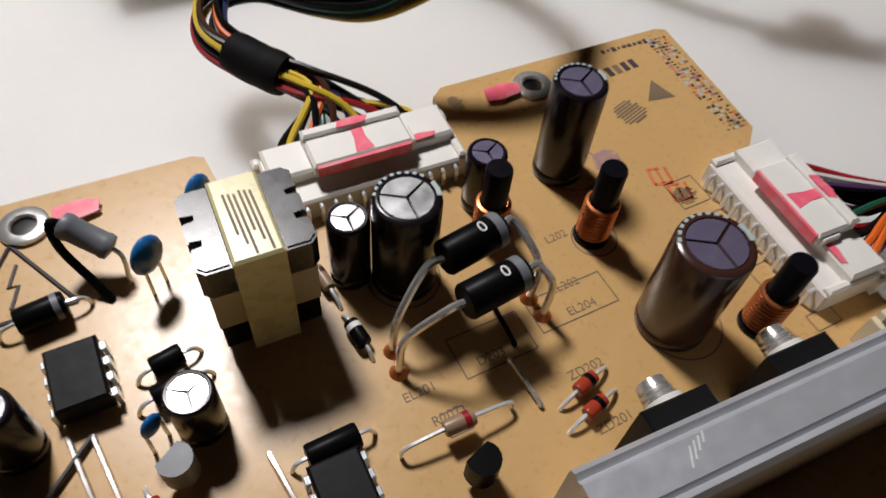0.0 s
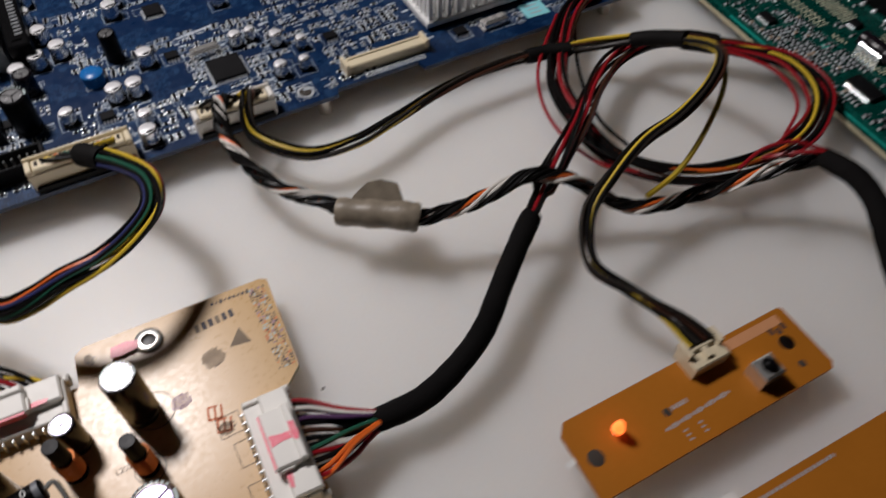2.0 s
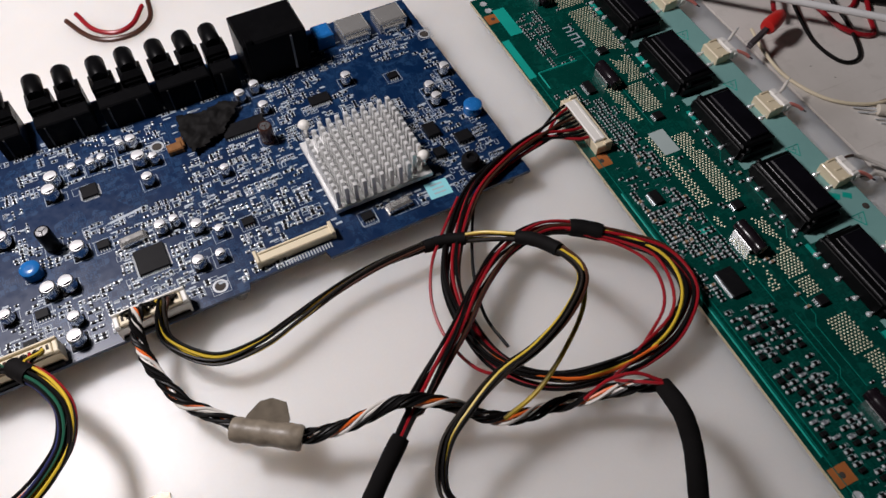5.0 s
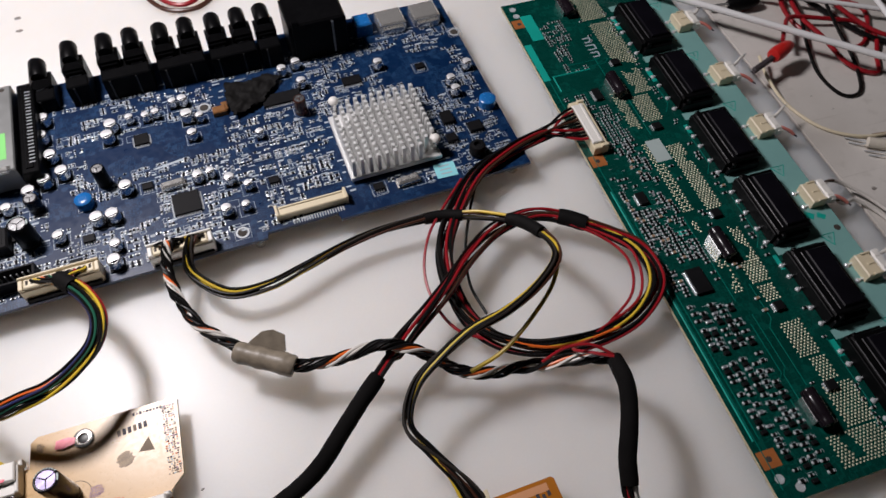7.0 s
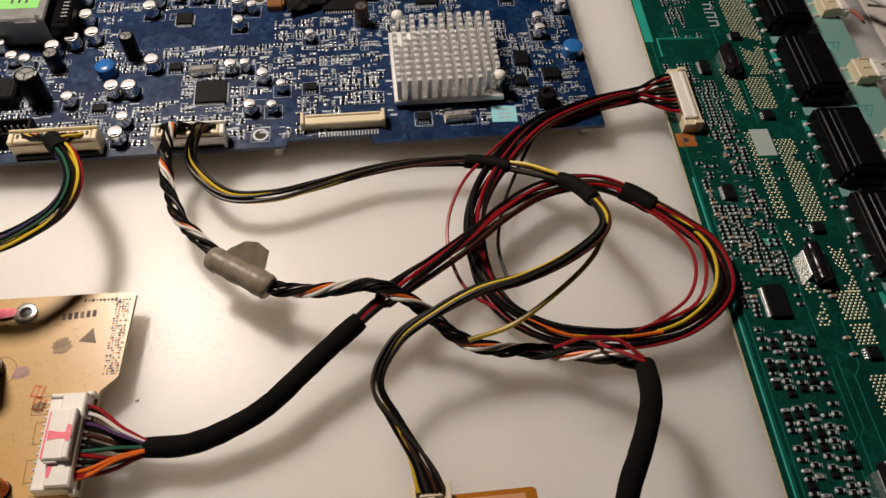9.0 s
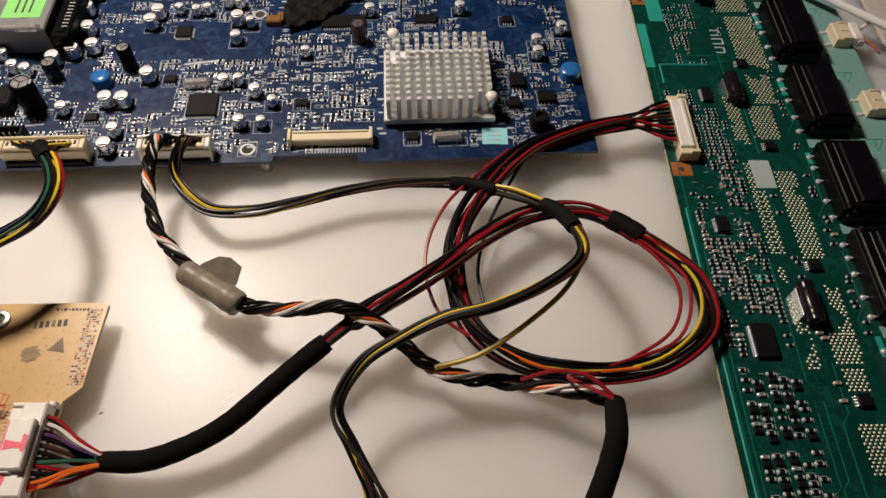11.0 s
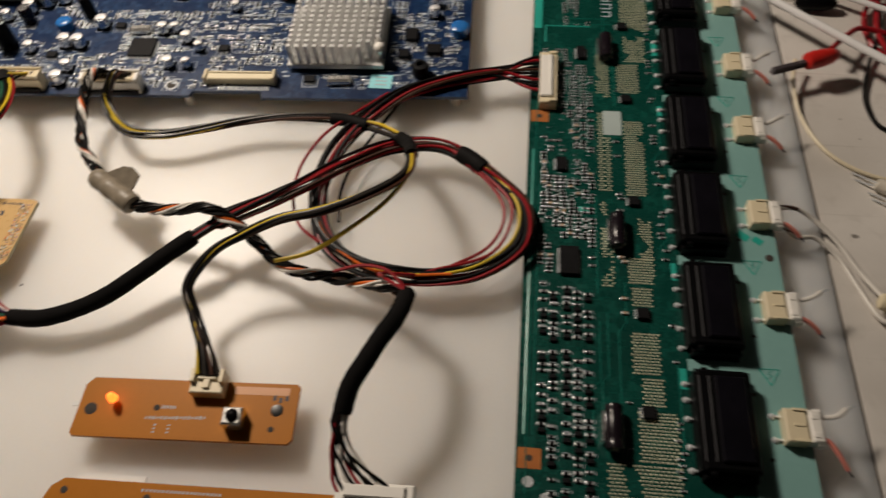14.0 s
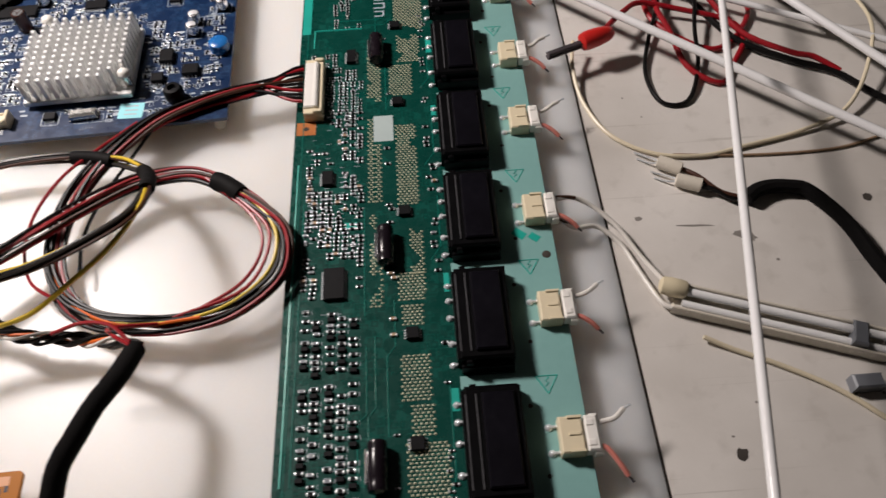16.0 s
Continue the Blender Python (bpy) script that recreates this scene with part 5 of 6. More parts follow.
for (ax, ay), (bx, by) in zip(tri3, tri3[1:] + tri3[:1]):
    warn.tube([(*pv(ax, ay), PZ), (*pv(bx, by), PZ)], 0.4, 5)
warn.tube([(*pv(-338.5, -78), PZ), (*pv(-340, -82), PZ), (*pv(-338.6, -82), PZ), (*pv(-340, -86), PZ)], 0.35, 5)
part("warning_print", warn, [INK], power, "black high-voltage triangle")
for px, py, r in ((-248, -126, 6.3), (-252, -106.5, 3.8), (-247.5, -91.5, 5.3), (-284.5, -102, 5.7)):
    part("printed_circle", Shape().turn([(r + 0.15, 0), (r + 0.15, 0.03), (r - 0.1, 0.03)], 36, caps=False), [FADED_INK], power, at=(*pv(px, py), PZ + 0.01))

# ---- key boards ----
key = thing("key_board", "small orange indicator circuit board with a lit lamp, on the bench", "circuit board", -115.5, -151, 0, 2.2)
part("board", Shape().plate([(-39, -11), (38, -11), (39.5, -9.5), (39.5, 10), (38.5, 11), (-37, 11), (-39.5, 8), (-40, -10)], 8.0, 1.6, 0, 0), [ORANGE_BOARD], key, "orange phenolic board")
for sx, sy in ((-34, -8), (34, 8), (34, -8), (-34, 8)):
    part("foot", Shape().turn([(0.5, 0), (0.6, 8)], 8), [TIN], key, at=(sx, sy, 0))
led = part("indicator_lamp", Shape().turn([(1.7, 2.6), (1.7, 3.2), (1.45, 3.3), (1.45, 4.8), (1.2, 5.7), (0.6, 6.2), (0, 6.3)], 18), [glow], key, "lit orange indicator lamp", (-26.5, 2.0, 9.6))
for k in (-0.7, 0.7):
    part("lead", Shape().box(k, 0, 0, 0.4, 0.4, 3.2), [TIN], led)
part("socket", Shape().box(0, 0, 0, 12, 8, 5.0, 0.4).box(-5.2, 2, 4.8, 1.6, 5, 2.2, 0.2).box(5.2, 2, 4.8, 1.6, 5, 2.2, 0.2).box(0, 2.4, 4.8, 7, 3.4, 1.4, 0.3).box(0, -0.4, 4.8, 2.2, 4, 1.2, 0.2), [CREAM], key, "cream wire socket", (7.0, 8.6, 9.6))
sq = part("sensor", Shape().box(0, 0, 0, 7, 6.4, 6, 0.6), [STEEL], key, "metal-cased remote sensor", (18.6, -3.6, 9.6))
part("lens", Shape().turn([(2.3, 0), (2.2, 0.6), (1.6, 1.3), (0.8, 1.7), (0, 1.8)], 18), [BLACK], sq, "black round lens", (0.3, 0, 6))
for hx, hy, r in ((-35, -1, 2.3), (32.5, 1, 2.3), (-11, 0.3, 1.2), (31.5, -6, 1.1)):
    part("hole", Shape().turn([(r, 0.02), (r - 0.1, 0.05)], 20), [GROOVE if hx < 0 or r < 2 else WHITE_TABLE], key, at=(hx, hy, 9.6))
for k in range(16):
    flat("printed_bar", PRINT, key, -14 + 1.4 * k, -3.6 + 0.05 * k, 9.62, 0.8, 0.7 + 0.3 * (k % 3), 0, h=0.02)
for k in range(6):
    flat("printed_bar", PRINT, key, -9 + 0.9 * k, 0.6, 9.62, 0.5, 1.2, 0, h=0.02)
    flat("printed_bar", PRINT, key, -10 + 5 * (k % 2), -6 - 1.3 * (k // 2), 9.62, 0.9, 0.5, 0, h=0.02)
flat("tab", WHITE_LABEL, key, -41.2, 1.0, 8.4, 3.2, 1.6, 12, "small white tab", 0.4)
for k in range(3):
    flat("printed_bar", INK, key, 31 + 2.2 * k, 5.6 - 0.8 * (k % 2), 9.62, 1.3, 2.0, 4, h=0.02)
flat("printed_panel", material("pale_orange_print", (0.62, 0.30, 0.14), 0.5, vary=0.06), key, 26, 8, 9.62, 20, 3, 0, h=0.02)

keys2 = thing("button_board", "long orange button circuit board with a white plug, on the bench", "circuit board", -100, -190, 0, 1.2)
part("board", Shape().plate([(-52, -14), (70, -14), (70, 13), (-50, 13), (-54, 10), (-56, 4), (-56, -10)], 8.0, 1.6), [ORANGE_BOARD], keys2, "orange phenolic board")
for sx, sy in ((-50, -10), (60, -10), (60, 10), (-48, 10)):
    part("foot", Shape().turn([(0.5, 0), (0.6, 8)], 8), [TIN], keys2, at=(sx, sy, 0))
part("socket", Shape().box(0, 0, 0, 26, 8, 7, 0.6).box(0, 1, 6.8, 20, 4, 1.4, 0.4), [WHITE], keys2, "white nine-way plug", (57, 12, 9.6))
flat("printed_panel", WHITE_LABEL, keys2, -35, 14.4, 7.0, 24, 2.4, 0, "strip of white backing tape", 0.6)
for hx, hy in ((-49, 9), (-48, 1), (-20, 8)):
    part("hole", Shape().turn([(1.3, 0.02), (1.2, 0.05)], 16), [GROOVE], keys2, at=(hx, hy, 9.6))
part("screw", Shape().turn([(2.2, 0), (2.4, 0.7), (1.6, 1.5), (0, 1.8)], 16), [STEEL], keys2, at=(-47, 1, 9.6))
for k in range(20):
    flat("printed_bar", PRINT, keys2, -22 + 1.4 * k, 10.5, 9.62, 0.8, 0.9, 0, h=0.02)


# ---- wiring ----
def harness(name, label, path, colours, spread, turns=1.0, r=0.62, fan0=None, fan1=None, seed=1, flat_k=0.75, per=6, tight=(0, 0)):
    """Several single wires laid along one line, wandering within the bundle; fans spread them into a plug."""
    hn = thing(name, label, "cable", *path[0][:2])
    ox, oy = path[0][:2]
    line = curve(path, per)
    n = len(line)
    g = random.Random(seed)
    sides = []
    for i, p in enumerate(line):
        d = (line[min(i + 1, n - 1)] - line[max(i - 1, 0)]).normalized()
        side = d.cross(Vector((0, 0, 1)))
        side = side.normalized() if side.length > 0.05 else (sides[-1] if sides else Vector((1, 0, 0)))
        sides.append(side)
    for k, colour in enumerate(colours):
        base, ring = 2 * math.pi * (k * 0.618), spread * (0.35 + 0.65 * math.sqrt((k + 0.5) / len(colours)))
        wob = g.uniform(0, 50)
        pts = []
        for i, p in enumerate(line):
            t = i / (n - 1)
            a = base + 2 * math.pi * turns * t + 0.8 * noise.noise((wob, t * 5, 0))
            rr = ring * (1 + 0.45 * noise.noise((wob, t * 4, 5.0)))
            if tight[0] < t < tight[1]:
                rr *= 0.5
            q = p + sides[i] * (math.cos(a) * rr) + Vector((0, 0, 1)) * (math.sin(a) * rr * flat_k)
            for fan, along in ((fan0, t), (fan1, 1 - t)):
                if fan:
                    w = max(0.0, 1 - along / fan[1])
                    w = w * w * (3 - 2 * w)
                    u = (k + 0.5) / len(colours) - 0.5
                    q = q.lerp(p + Vector(fan[0]) * u, w)
            q.z = max(q.z, r)
            pts.append((q.x - ox, q.y - oy, q.z))
        part("wire", Shape().tube(pts, r, 7), [WIRE[colour]], hn)
    return hn, (ox, oy)


def sleeve(hn, origin, path, r, mat, label, name="sleeve", per=6, rough=0.06):
    line = curve(path, per)
    taper = [1 + rough * noise.noise((i * 0.7, r, 2.0)) for i in range(len(line))]
    taper[0] = taper[-1] = 0.93
    return part(name, Shape().tube([(p.x - origin[0], p.y - origin[1], max(p.z, r * 0.9)) for p in line], r, 14, 0, taper), [mat], hn, label)


A1 = [(-199.5, 5.6, 19.5), (-200, 2.6, 23.2), (-202, -3.5, 22.4), (-202.5, -10, 19.5), (-202, -17, 18), (-199, -27, 17), (-194, -38, 17), (-187, -46, 17), (-179, -55, 17)]
A2 = [(-161, -68, 17), (-149, -71, 19), (-137, -72, 21), (-125, -74, 25.5), (-115, -77, 23.5), (-106, -82, 17.5), (-97, -87.5, 12), (-86, -92, 11), (-74, -93.8, 11.5), (-62, -96.5, 14), (-50, -101, 19.5), (-40, -107, 26)]
A3 = [(-40, -107.6, 27), (-42, -119.6, 31.6), (-46, -129.5, 34), (-50, -138, 33), (-54, -146, 31), (-56, -154, 27)]
A4 = [(-56, -154, 27), (-56, -163, 22), (-51, -171, 18), (-45, -177, 16)]
h1, o1 = harness("signal_harness", "twisted black, white and orange wires through a grey taped ferrite", A1 + [(-170, -62, 17)] + A2, ["black", "white", "black", "orange", "black", "black", "white", "black", "black", "black"], 2.3, 8.0, fan0=((16, 0, 0), 0.055), seed=3)
fpath = [(-181, -55, 17), (-176, -58.5, 17.5), (-170, -62.5, 18), (-164, -66.5, 18.5), (-160, -69, 18)]
sleeve(h1, o1, fpath, 4.5, FOIL, "grey conductive tape wrap", "ferrite_wrap", 4, 0.1)
flag = Shape()
d0 = Vector((13, -9, 0)).normalized()
nrm = Vector((0.57, 0.82, 0))
base = Vector((-178 - o1[0], -56 - o1[1], 19))
prof = [(0, 0.5), (16, 0.5), (16.2, 6), (13.5, 12.4), (8, 13.2), (4, 11), (1, 5)]
flag.add([tuple(base + d0 * u + nrm * v * 0.86 + Vector((0, 0, v * 0.10))) for u, v in prof] + [tuple(base + d0 * u + nrm * v * 0.86 + Vector((0, 0, v * 0.10 - 0.7))) for u, v in prof],
         [tuple(range(7)), tuple(range(13, 6, -1))] + [(i, 7 + i, 7 + (i + 1) % 7, (i + 1) % 7) for i in range(7)])
part("tape_flag", flag, [FLAP], h1, "folded flap of grey tape")
sleeve(h1, o1, A3, 3.3, FLEECE, "black woven sleeve")
tailw, ot = harness("button_wires", "red, black and white wires running into a white plug", [A3[-2]] + A4, ["red", "black", "white", "black", "red", "black", "black", "white", "black"], 2.6, 0.4, fan1=((22, 0, 0), 0.7), seed=4)

B1 = [(-189.5, 5.6, 19.5), (-190.5, 2.4, 22.6), (-193, -3, 20.5), (-193, -11, 15), (-180, -24, 13), (-163, -25, 12.5), (-146, -20, 12), (-129, -14.5, 12), (-111, -11.5, 12.5), (-94, -10.8, 12.5), (-78, -11.5, 11.8), (-62, -19, 15), (-51, -30.5, 22), (-45.5, -47, 31), (-47, -62, 37), (-60, -73, 38), (-76, -79.5, 36), (-91, -82, 33), (-105, -87.5, 29), (-117, -94.5, 25), (-124, -107, 21), (-119, -118.5, 19), (-112, -131, 17.5), (-108.6, -140, 16)]
h2, o2 = harness("indicator_harness", "yellow, grey and black wires looping to the indicator board", B1, ["yellow", "black", "grey", "black", "brown", "black", "grey"], 2.0, 1.6, r=0.66, fan0=((9, 0, 0), 0.05), fan1=((9, 0, 0), 0.12), seed=8)
sleeve(h2, o2, [(-88, -10.9, 12.3), (-79, -11.4, 11.9), (-70.5, -14.6, 12.9)], 2.9, TAPE, "black tape wrap", "tape_wrap", 4)
sleeve(h2, o2, [(-53.5, -27.5, 20.2), (-50, -32, 23), (-47.5, -38, 26.4), (-45.6, -45.5, 30.4)], 2.9, TAPE, "black tape wrap", "tape_wrap", 4)
part("loose_wire", Shape().tube([(p.x - o2[0], p.y - o2[1], p.z) for p in curve([(-45.6, -46, 31), (-44.5, -58, 35.5), (-52, -72, 34), (-66, -83, 29), (-80, -90, 23), (-94, -93, 20)], 6)], 0.9, 7), [WIRE["yellow"]], h2, "single yellow wire straying from the bundle")
for pts in ([(-191, 4.8, 19.6), (-192, 0, 21), (-192, -11.5, 14.6), (-180.5, -25.4, 12.6), (-163, -26.8, 12), (-146, -21.6, 12), (-129, -15.4, 12.6), (-112, -11.6, 13.6), (-98, -10.4, 13.4)], [(-71, -13.6, 14.4), (-64, -17, 16.6), (-58, -22.4, 19.6), (-54, -26.6, 22)]):
    part("loose_wire", Shape().tube([(p.x - o2[0], p.y - o2[1], p.z) for p in curve(pts, 6)], 0.72, 7), [WIRE["yellow"]], h2, "yellow wire on the outside of the bundle")

S1 = [(-216, -117.4, 13), (-207, -119.5, 11), (-197, -119.4, 9), (-183, -119.4, 10), (-170, -115.1, 11.3), (-159, -109, 12.8), (-148.8, -99.8, 14.4), (-138.5, -90.8, 16.8), (-129.2, -83.3, 19)]
D1 = [(-127, -81, 19), (-116, -72.5, 19.5), (-103.5, -62.5, 18), (-90.5, -52, 17), (-76, -38.5, 14.5), (-58, -27, 13), (-38, -24, 12.5), (-22, -32, 12), (-9, -43, 12), (1, -57, 13), (0, -75, 13), (-15, -87, 11.5), (-32, -91, 11), (-48, -90, 10), (-64, -86, 9), (-77, -77, 8.5), (-85, -63, 8), (-87, -45, 9), (-83, -26, 10), (-72, -9, 12), (-56, 7, 13), (-37, 16, 13), (-17, 21, 13), (5, 22, 14)]
h3, o3 = harness("supply_harness", "red and black supply wires looping between two circuit boards", S1[:1] + S1[2:-1:2] + D1, ["red", "black", "black", "red", "black", "black", "brown", "black", "black", "red", "black"], 3.6, 1.5, r=0.72, fan0=((0, 24, 0), 0.05), fan1=((0, 24, 0), 0.04), seed=12, tight=(0.03, 0.165))
sleeve(h3, o3, S1[2:], 3.4, FLEECE, "long black woven sleeve")
sleeve(h3, o3, [(-28, -28, 12.5), (-23, -31, 12.3), (-17, -36, 12.2)], 3.9, TAPE, "black tape wrap", "tape_wrap", 4)
for colour, pts in (("red", [(-64, 6, 13), (-78, -8, 13), (-89, -21, 13), (-96, -37, 12), (-97, -53, 11), (-92, -68, 10), (-82, -76, 9)]), ("red", [(-30, -29, 13), (-13, -45, 12), (-7, -60, 12), (-13, -76, 12), (-30, -87, 11)]),
                    ("black", [(-57, 4, 12), (-66, -12, 9), (-74, -30, 8), (-78, -48, 7), (-76, -64, 7)]), ("red", [(-31, -28, 14), (-14, -42, 13), (-4, -58, 14), (-11, -79, 13), (-36, -89, 12)]),
                    ("red", [(-68, -101, 28), (-58, -99, 30), (-48, -101, 31), (-41, -107, 30)]), ("yellow", [(-22, -32, 14), (-8, -45, 14), (-1, -60, 15), (-5, -76, 14), (-22, -88, 13), (-48, -90.5, 12), (-70, -83, 10), (-84, -66, 9)]), ("orange", [(-26, -90, 13), (-50, -91, 12), (-68, -84, 11), (-80, -72, 10), (-86, -58, 10)]), ("red", [(-40, -92, 14), (-52, -97, 22), (-48, -103, 28), (-41, -108, 30)])):
    part("loose_wire", Shape().tube([(p.x - o3[0], p.y - o3[1], p.z) for p in curve(pts, 6)], 0.68, 7), [WIRE[colour]], h3, "single %s wire straying from the bundle" % colour)

for colour, y0, z0 in (("orange", -127.5, 13), ("orange", -129.5, 12.6), ("red", -106, 13.4), ("white", -108.5, 13.2), ("purple", -112, 13.4), ("green", -121, 13)):
    part("loose_wire", Shape().tube([(p.x - o3[0], p.y - o3[1], p.z) for p in curve([(-216.5, y0, z0), (-211, y0 * 0.85 - 17.8, z0 - 0.6), (-204, y0 * 0.45 - 65.8, 12.4), (-196, y0 * 0.14 - 103.2, 11.4)], 5)], 0.68, 7), [WIRE[colour]], h3, "%s wire fanning into the plug" % colour)

E1 = [(-247, 3, 20), (-243, -3.5, 21.5), (-235, -15, 25), (-229, -30, 30), (-230, -44, 33), (-237, -54, 35), (-246, -60, 36), (-256, -61, 35), (-265, -60, 31), (-273, -57, 27), (-280, -49, 24), (-288, -39, 22), (-296, -37, 20), (-299, -46, 19), (-295, -54, 18), (-288, -62, 18), (-284, -69, 17), (-283, -75, 14)]
h4, o4 = harness("main_harness", "thick bundle of black, yellow and coloured wires between two boards", E1, ["black", "yellow", "black", "orange", "black", "green", "brown", "black", "blue", "yellow", "black", "black", "red", "black", "black", "yellow"], 3.1, 0.7, fan0=((24, 0, 0), 0.06), fan1=((27, 0, 0), 0.11), seed=21)
sleeve(h4, o4, [(-296.6, -51.5, 18.6), (-293.5, -56, 18.2), (-289.8, -60.5, 18)], 3.9, TAPE, "black tape wrap", "tape_wrap", 4)
sleeve(h4, o4, [(-246.5, 0.5, 19.5), (-243.5, -3.5, 21), (-240, -8, 22.5)], 3.9, TAPE, "black tape wrap", "tape_wrap", 4)

# ---- right side of the bench ----
def lamp_tube(path, r, label):
    t = thing("lamp_tube", label, "lamp tube", *path[0][:2], group="loose lamp tubes")
    o = path[0]
    pts = [(x - o[0], y - o[1], z) for x, y, z in path]
    part("glass", Shape().tube(pts, r, 14), [TUBE], t)
    a, b = Vector(pts[0]), Vector(pts[1])
    d = (b - a).normalized()
    part("end_cap", Shape().tube([a - d * 0.4, a + d * 5], r + 0.25, 14), [GREY_LABEL], t, "grey end cap")
    return t


lamp_tube([(218, 183, 25.7), (177, 6, 37.8), (131, -190, 51.3), (118.5, -243, 55)], 1.5, "thin white lamp tube lying across the clutter")
lamp_tube([(60, 131, 16), (148, 49, 16), (236, -31, 16), (330, -117, 16)], 1.9, "thin white lamp tube resting on wires")
lamp_tube([(190, 123, 12), (229, 58, 12), (256, 13, 12), (310, -77, 12)], 1.9, "thin white lamp tube with a grey end")
lamp_tube([(140, 101, 9), (214, 59, 9), (263, 31, 9), (330, -7, 9)], 1.5, "thin white lamp tube")


def strand(name, label, cat, path, r, mat, per=6):
    o = path[0]
    ob = new(name, Shape().tube([(p.x - o[0], p.y - o[1], p.z) for p in curve(path, per)], r, 9).mesh(name, mat))
    ob.matrix_world = pose(o[0] * 0.001, o[1] * 0.001, 0)
    return tagged(ob, label, cat)


strand("lead_wire", "cream lead wire curving over the bench", "wire", [(126, 44, 8), (124, 30, 5), (126, 12, 1.5), (134, -8, 1.2), (150, -20, 1.2), (170, -23, 1.2), (190, -19, 1.2), (215, -13, 1.5), (236, -4, 4), (252, 18, 8), (262, 45, 10), (258, 80, 8)], 0.9, WIRE["cream"])
strand("lead_wire", "thin grey lead wire on the bench", "wire", [(158, -21, 0.7), (190, -24, 0.7), (225, -23.5, 0.7), (250, -17, 0.7), (290, -4, 0.7)], 0.6, BEIGE)
strand("test_lead", "thin black test lead in a loose loop", "wire", [(176, 95, 6), (172, 72, 5), (163, 49, 3), (157, 27, 1.3), (160, 9, 1.2), (172, 9, 1.2), (181, 29, 3), (184, 50, 6), (190, 75, 8)], 1.0, WIRE["black"])
strand("test_lead", "red test lead in a tangle", "wire", [(142, 48, 12), (152, 60, 10), (162, 68, 8), (180, 64, 6), (202, 56, 4), (206, 44, 3), (198, 30, 1.4), (189, 18, 1.4), (176, 28, 3), (172, 50, 6), (170, 72, 6), (180, 105, 5)], 1.3, WIRE["red"])
strand("test_lead", "red test lead in a tangle", "wire", [(150, 120, 5), (170, 98, 3), (195, 84, 2), (215, 70, 2), (206, 50, 1.5), (192, 40, 1.5), (178, 48, 2), (166, 66, 3), (172, 92, 4), (200, 105, 4)], 1.3, WIRE["red"])
strand("test_lead", "black and red test lead", "wire", [(184, 84, 4), (201, 46, 3), (222, 29, 2.6), (240, 19, 2.4), (256, 0, 2.4), (290, -26, 2.4)], 1.5, WIRE["black"])
strand("test_lead", "red test lead beside a black one", "wire", [(192, 78, 8), (204, 46, 6), (222, 30, 6), (232, 27, 5), (242, 19, 3)], 1.3, WIRE["red"])
clip = thing("crocodile_clip", "crocodile clip with a red vinyl boot gripping a wire", "clip", 126, 36)
s = Shape()
ca = math.atan2(13, 33)
s.t = Matrix.Translation((2, 1, 13)) @ Matrix.Rotation(ca, 4, "Z") @ Matrix.Rotation(radians(90), 4, "Y")
s.turn([(2.6, 0), (3.8, 0.6), (4.3, 3), (4.2, 8), (3.6, 13), (2.4, 16), (1.6, 16.5)], 18)
part("boot", s, [RED_CLIP], clip, "red vinyl boot")
s = Shape()
s.t = Matrix.Translation((0, 0, 12.4)) @ Matrix.Rotation(ca, 4, "Z")
s.box(-6.5, 0, 0.4, 17, 2.6, 1.2, 0.4).box(-6.5, 0, -1.4, 17, 2.6, 1.2, 0.3)
part("jaw", s, [INK], clip, "dark toothed jaws")
clip2 = thing("crocodile_clip", "small black crocodile clip on the bench", "clip", 137, 92)
s = Shape()
s.t = Matrix.Translation((0, 0, 5)) @ Matrix.Rotation(radians(-8), 4, "Z") @ Matrix.Rotation(radians(90), 4, "Y")
s.turn([(2.4, -2), (3.6, 0), (4.4, 4), (4.2, 11), (3.0, 16), (1.4, 18)], 16)
part("boot", s, [BLACK], clip2)
s = Shape()
s.box(-8, 1, 4.2, 14, 2.2, 1.6, 0.4, 0, -8)
part("jaw", s, [STEEL], clip2)

# taped-off lamp with boot and two white wires
lamp = thing("backlight_lamp", "clear lamp holder with cream boot wired to the inverter", "lamp", 140, -87)
ld = math.degrees(math.atan2(-11, 30))
s = Shape()
s.t = Matrix.Translation((0, 0, 6)) @ Matrix.Rotation(radians(ld), 4, "Z")
s.box(38, -2.6, -5.6, 72, 9.5, 1.6, 0.5).box(38, 1.9, -4.2, 72, 1.0, 5.5, 0.3).box(38, -7.1, -4.2, 72, 1.0, 3.5, 0.3)
part("holder", s, [CLEAR], lamp, "clear plastic channel")
s = Shape()
s.t = Matrix.Translation((0, 0, 6)) @ Matrix.Rotation(radians(ld), 4, "Z") @ Matrix.Rotation(radians(90), 4, "Y")
s.turn([(1.6, -4), (3.2, -3), (3.6, 0), (3.4, 5), (2.6, 6)], 16)
part("boot", s, [RUBBER], lamp, "cream rubber boot")
s = Shape()
s.t = Matrix.Translation((0, 0, 6)) @ Matrix.Rotation(radians(ld), 4, "Z")
s.tube([(5, -0.5, 0), (78, -0.5, 0)], 1.5, 12).tube([(5, -5, -1.5), (78, -5, -1.5)], 1.5, 12)
part("tube", s, [TUBE], lamp, "pale glass tubes")
s = Shape()
s.t = Matrix.Translation((0, 0, 6)) @ Matrix.Rotation(radians(ld), 4, "Z")
s.box(64, -2, -3, 5, 9, 5, 0.6)
part("end_band", s, [GREY], lamp, "dark end clip")
strand("lamp_wire", "white lamp wire joined to the inverter plug", "wire", [(104, -48, 11), (111, -46, 9), (119, -49, 6), (127, -58, 4), (133, -72, 4), (138, -84, 6)], 0.95, WIRE["white"])
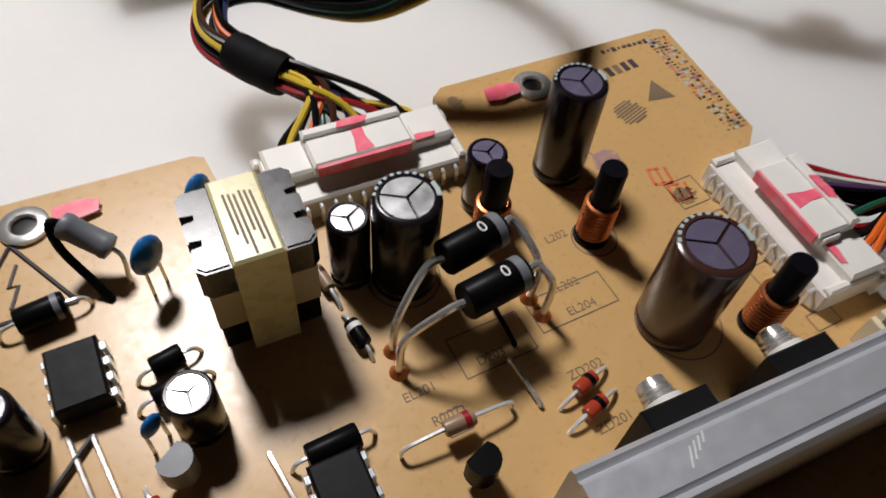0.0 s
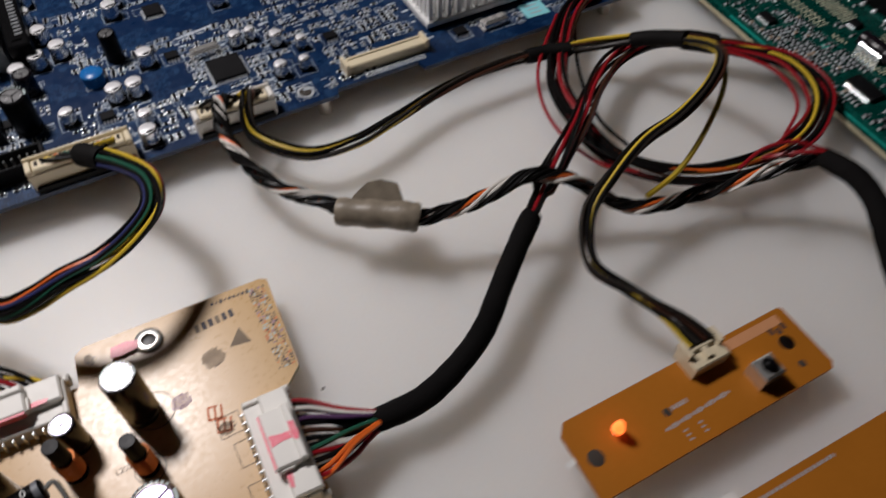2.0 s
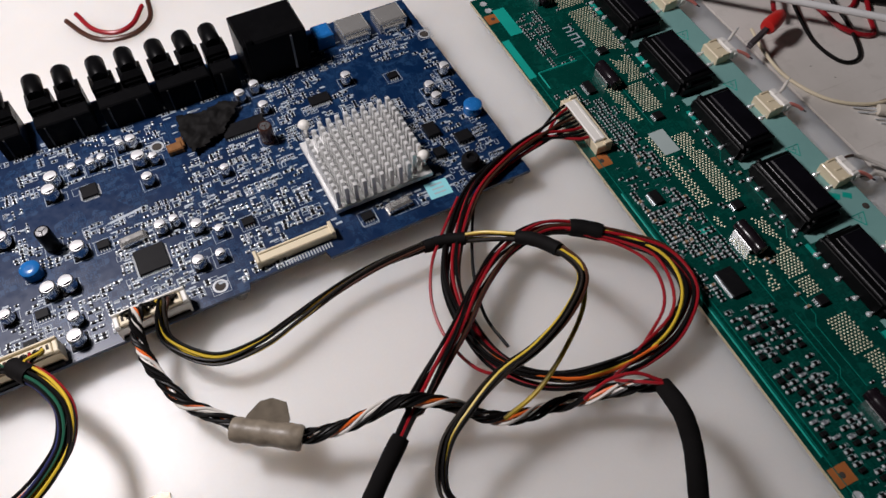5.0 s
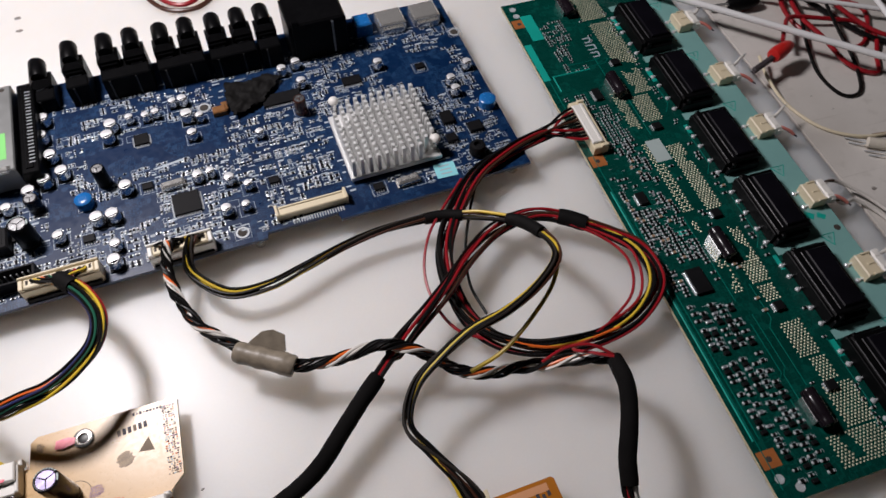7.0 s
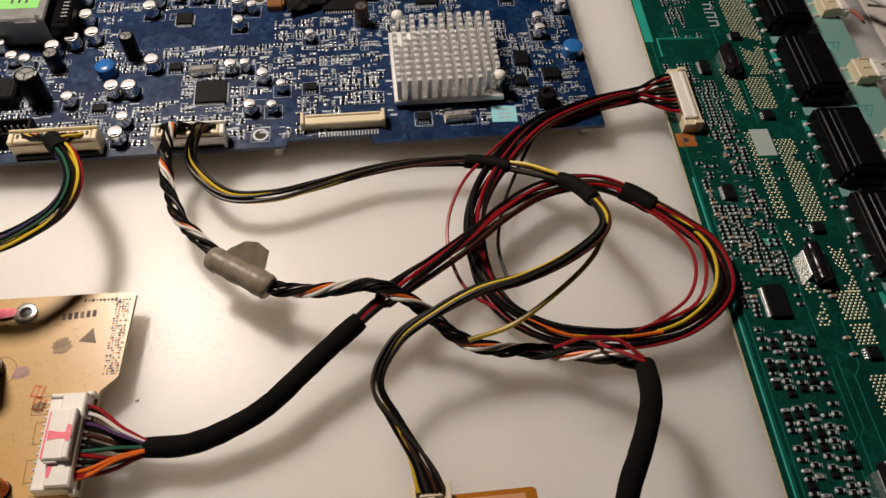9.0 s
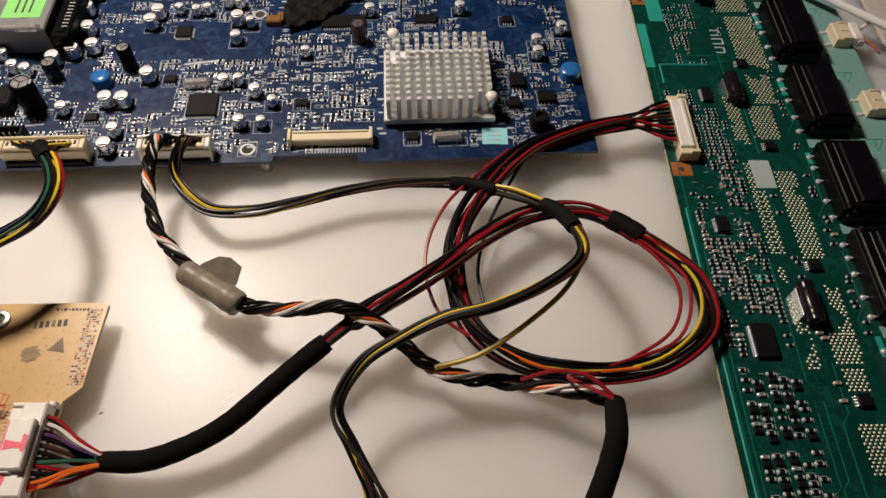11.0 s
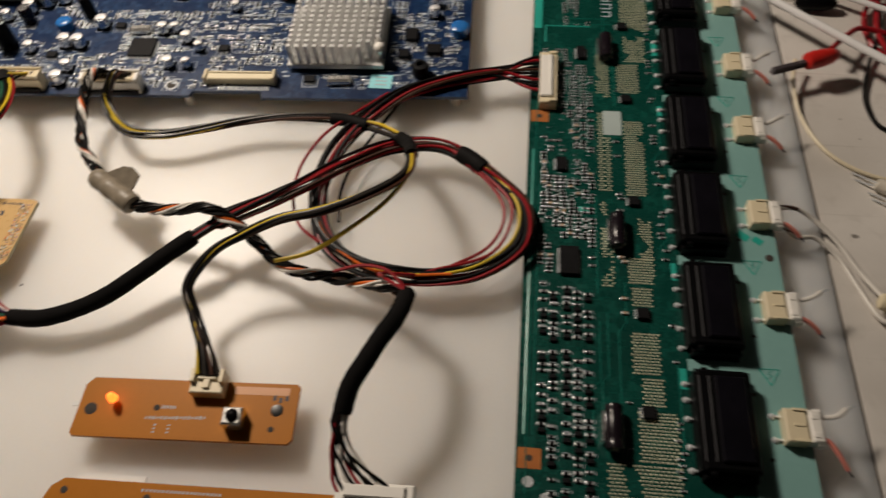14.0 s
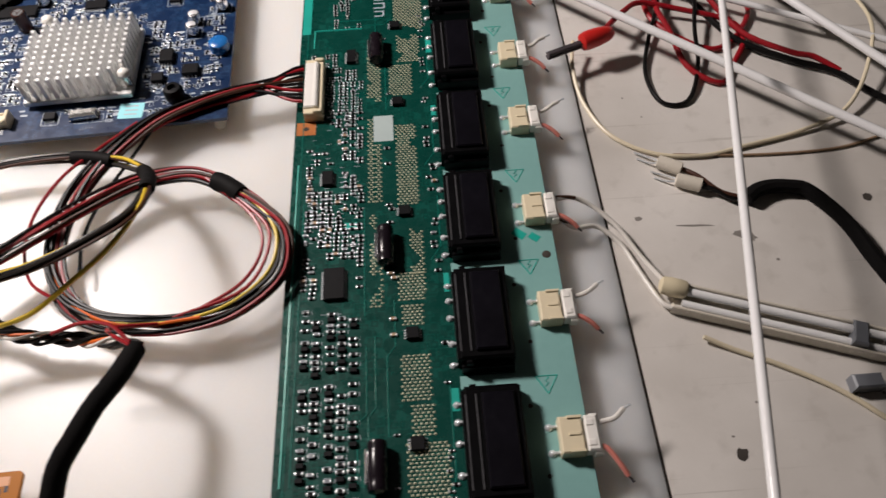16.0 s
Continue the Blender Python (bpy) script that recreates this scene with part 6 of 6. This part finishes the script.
strand("lamp_wire", "white lamp wire joined to the inverter plug", "wire", [(104, -56, 11), (110, -59, 7), (119, -57, 4), (127, -64, 2), (132, -78, 2), (137, -92, 3), (143, -95, 4)], 0.95, WIRE["white"])
strand("wire_splice", "dark bare wire splice", "wire", [(103, -47.5, 11.5), (108, -46.6, 10.4), (112, -46.4, 9)], 0.75, WIRE["brown"], 4)
strand("wire_splice", "dark bare wire splice", "wire", [(103, -56, 11.2), (107, -58, 9), (110.5, -59, 7)], 0.75, WIRE["brown"], 4)

# clear terminals on a black cable
for (x, y), rz in (((154, -28.5), -30), ((159.5, -38), -24)):
    t = thing("crimp_terminal", "clear plastic crimp terminal with bare wire ends", "terminal", x, y, group="clear crimp terminals")
    s = Shape()
    s.t = Matrix.Translation((0, 0, 3.2)) @ Matrix.Rotation(radians(rz), 4, "Z") @ Matrix.Rotation(radians(90), 4, "Y")
    s.turn([(1.4, -5), (2.7, -4.6), (2.9, 0), (2.9, 5), (2.0, 5.4)], 16)
    part("shell", s, [CLEAR], t)
    s = Shape()
    s.t = Matrix.Rotation(radians(rz), 4, "Z")
    s.tube(curve([(-4, 0.6, 3), (-8, 1.6, 2), (-15, 2.6, 1)], 4), 0.4, 6).tube(curve([(-4, -0.6, 3), (-8, -0.8, 1.6), (-13, 0.2, 0.6)], 4), 0.4, 6)
    part("bare_wire", s, [TIN], t)
strand("sleeved_cable", "black sleeved cable bending along the bench", "cable", [(180, -48, 3), (185, -44.5, 3.4), (191, -43, 3.4), (198, -43.6, 3.4), (205, -46.5, 3.4), (214, -62, 3.4), (219, -82, 3.4), (228, -112, 3.4)], 2.9, FLEECE)
strand("lead_wire", "brown lead wire from a crimp terminal", "wire", [(158, -30, 3), (164, -36, 4), (171, -44, 3.4), (181, -48, 3)], 1.0, WIRE["brown"])
strand("lead_wire", "dark lead wire from a crimp terminal", "wire", [(164, -40, 3), (169, -43, 3.6), (175, -47, 2.6), (182, -47, 3)], 1.0, WIRE["black"])
low = strand("lead_wire", "cream cut wire lying on the bench", "wire", [(148, -106, 2.5), (158, -111, 1), (172, -118, 1), (188, -128, 1), (203, -142, 1)], 0.9, WIRE["cream"])
end = thing("wire_plug", "small grey plug on a cut wire", "plug", 197, -127)
part("shell", Shape().box(0, 0, 0, 10, 5, 5, 0.6, 0, 0), [GREY], end)
strand("wire_coil", "brown wire loop behind the main board", "wire", [(-200, 212, 1.5), (-194, 199, 1.5), (-187, 190, 1.5), (-178, 186, 1.5), (-167, 187, 1.5), (-158, 196, 1.5), (-156, 212, 1.5)], 1.4, WIRE["brown"])
strand("wire_coil", "red wire loop behind the main board", "wire", [(-194, 214, 2.6), (-188, 198, 2.6), (-178, 190, 2.6), (-168, 193, 2.6), (-160, 206, 2.6)], 1.3, WIRE["red"])


def stain(x, y, rx, ry, rz, mat, name, label):
    g = random.Random(int(x * 10 + y))
    pts = [(rx * math.cos(a) * g.uniform(0.7, 1.1), ry * math.sin(a) * g.uniform(0.7, 1.1)) for a in np.linspace(0, 2 * math.pi, 16, endpoint=False)]
    ob = new(name, Shape().plate(pts, 0, 0.05).mesh(name, mat))
    ob.matrix_world = pose(x * 0.001, y * 0.001, 0.00002, 0, 0, rz)
    tagged(ob, label, "stain", kind="structure")


SMUDGE_AND_SHADOW = material("grey_smudge_and_shadow", (0.24, 0.22, 0.20), 0.7, vary=0.2)
# dark marks on the bench; the one at (176, -63) is a painted blurred shadow
for x, y, rx, ry, rz, mat in ((150.5, -147, 2.2, 2.2, 0, GROOVE), (229, -49, 2.0, 2.2, 0, GROOVE), (176, -63, 5, 2.4, -20, SMUDGE_AND_SHADOW), (158, -57, 9, 0.5, -4, SMUDGE_AND_SHADOW), (137, -52, 1.6, 1.2, 0, SMUDGE_AND_SHADOW), (185, -75, 0.7, 0.7, 0, SMUDGE_AND_SHADOW), (160, -130, 0.5, 0.5, 0, SMUDGE_AND_SHADOW), (149, -141, 0.6, 0.4, 0, SMUDGE_AND_SHADOW),
                              (144, 14, 0.6, 0.4, 0, SMUDGE_AND_SHADOW), (150, 2, 0.5, 0.4, 0, SMUDGE_AND_SHADOW), (-271, 209, 2.4, 1.6, 0, SMUDGE_AND_SHADOW), (-270, 197, 2.4, 1.3, 0, SMUDGE_AND_SHADOW), (-84, -150, 1, 0.6, 0, SMUDGE_AND_SHADOW), (-130, -140, 0.8, 0.5, 30, SMUDGE_AND_SHADOW), (-205, -100, 0.9, 0.5, 30, SMUDGE_AND_SHADOW), (203, -130, 0.7, 0.6, 0, SMUDGE_AND_SHADOW)):
    stain(x, y, rx, ry, rz, mat, "bench_stain", "small dark stain and shadow mark on the bench top")
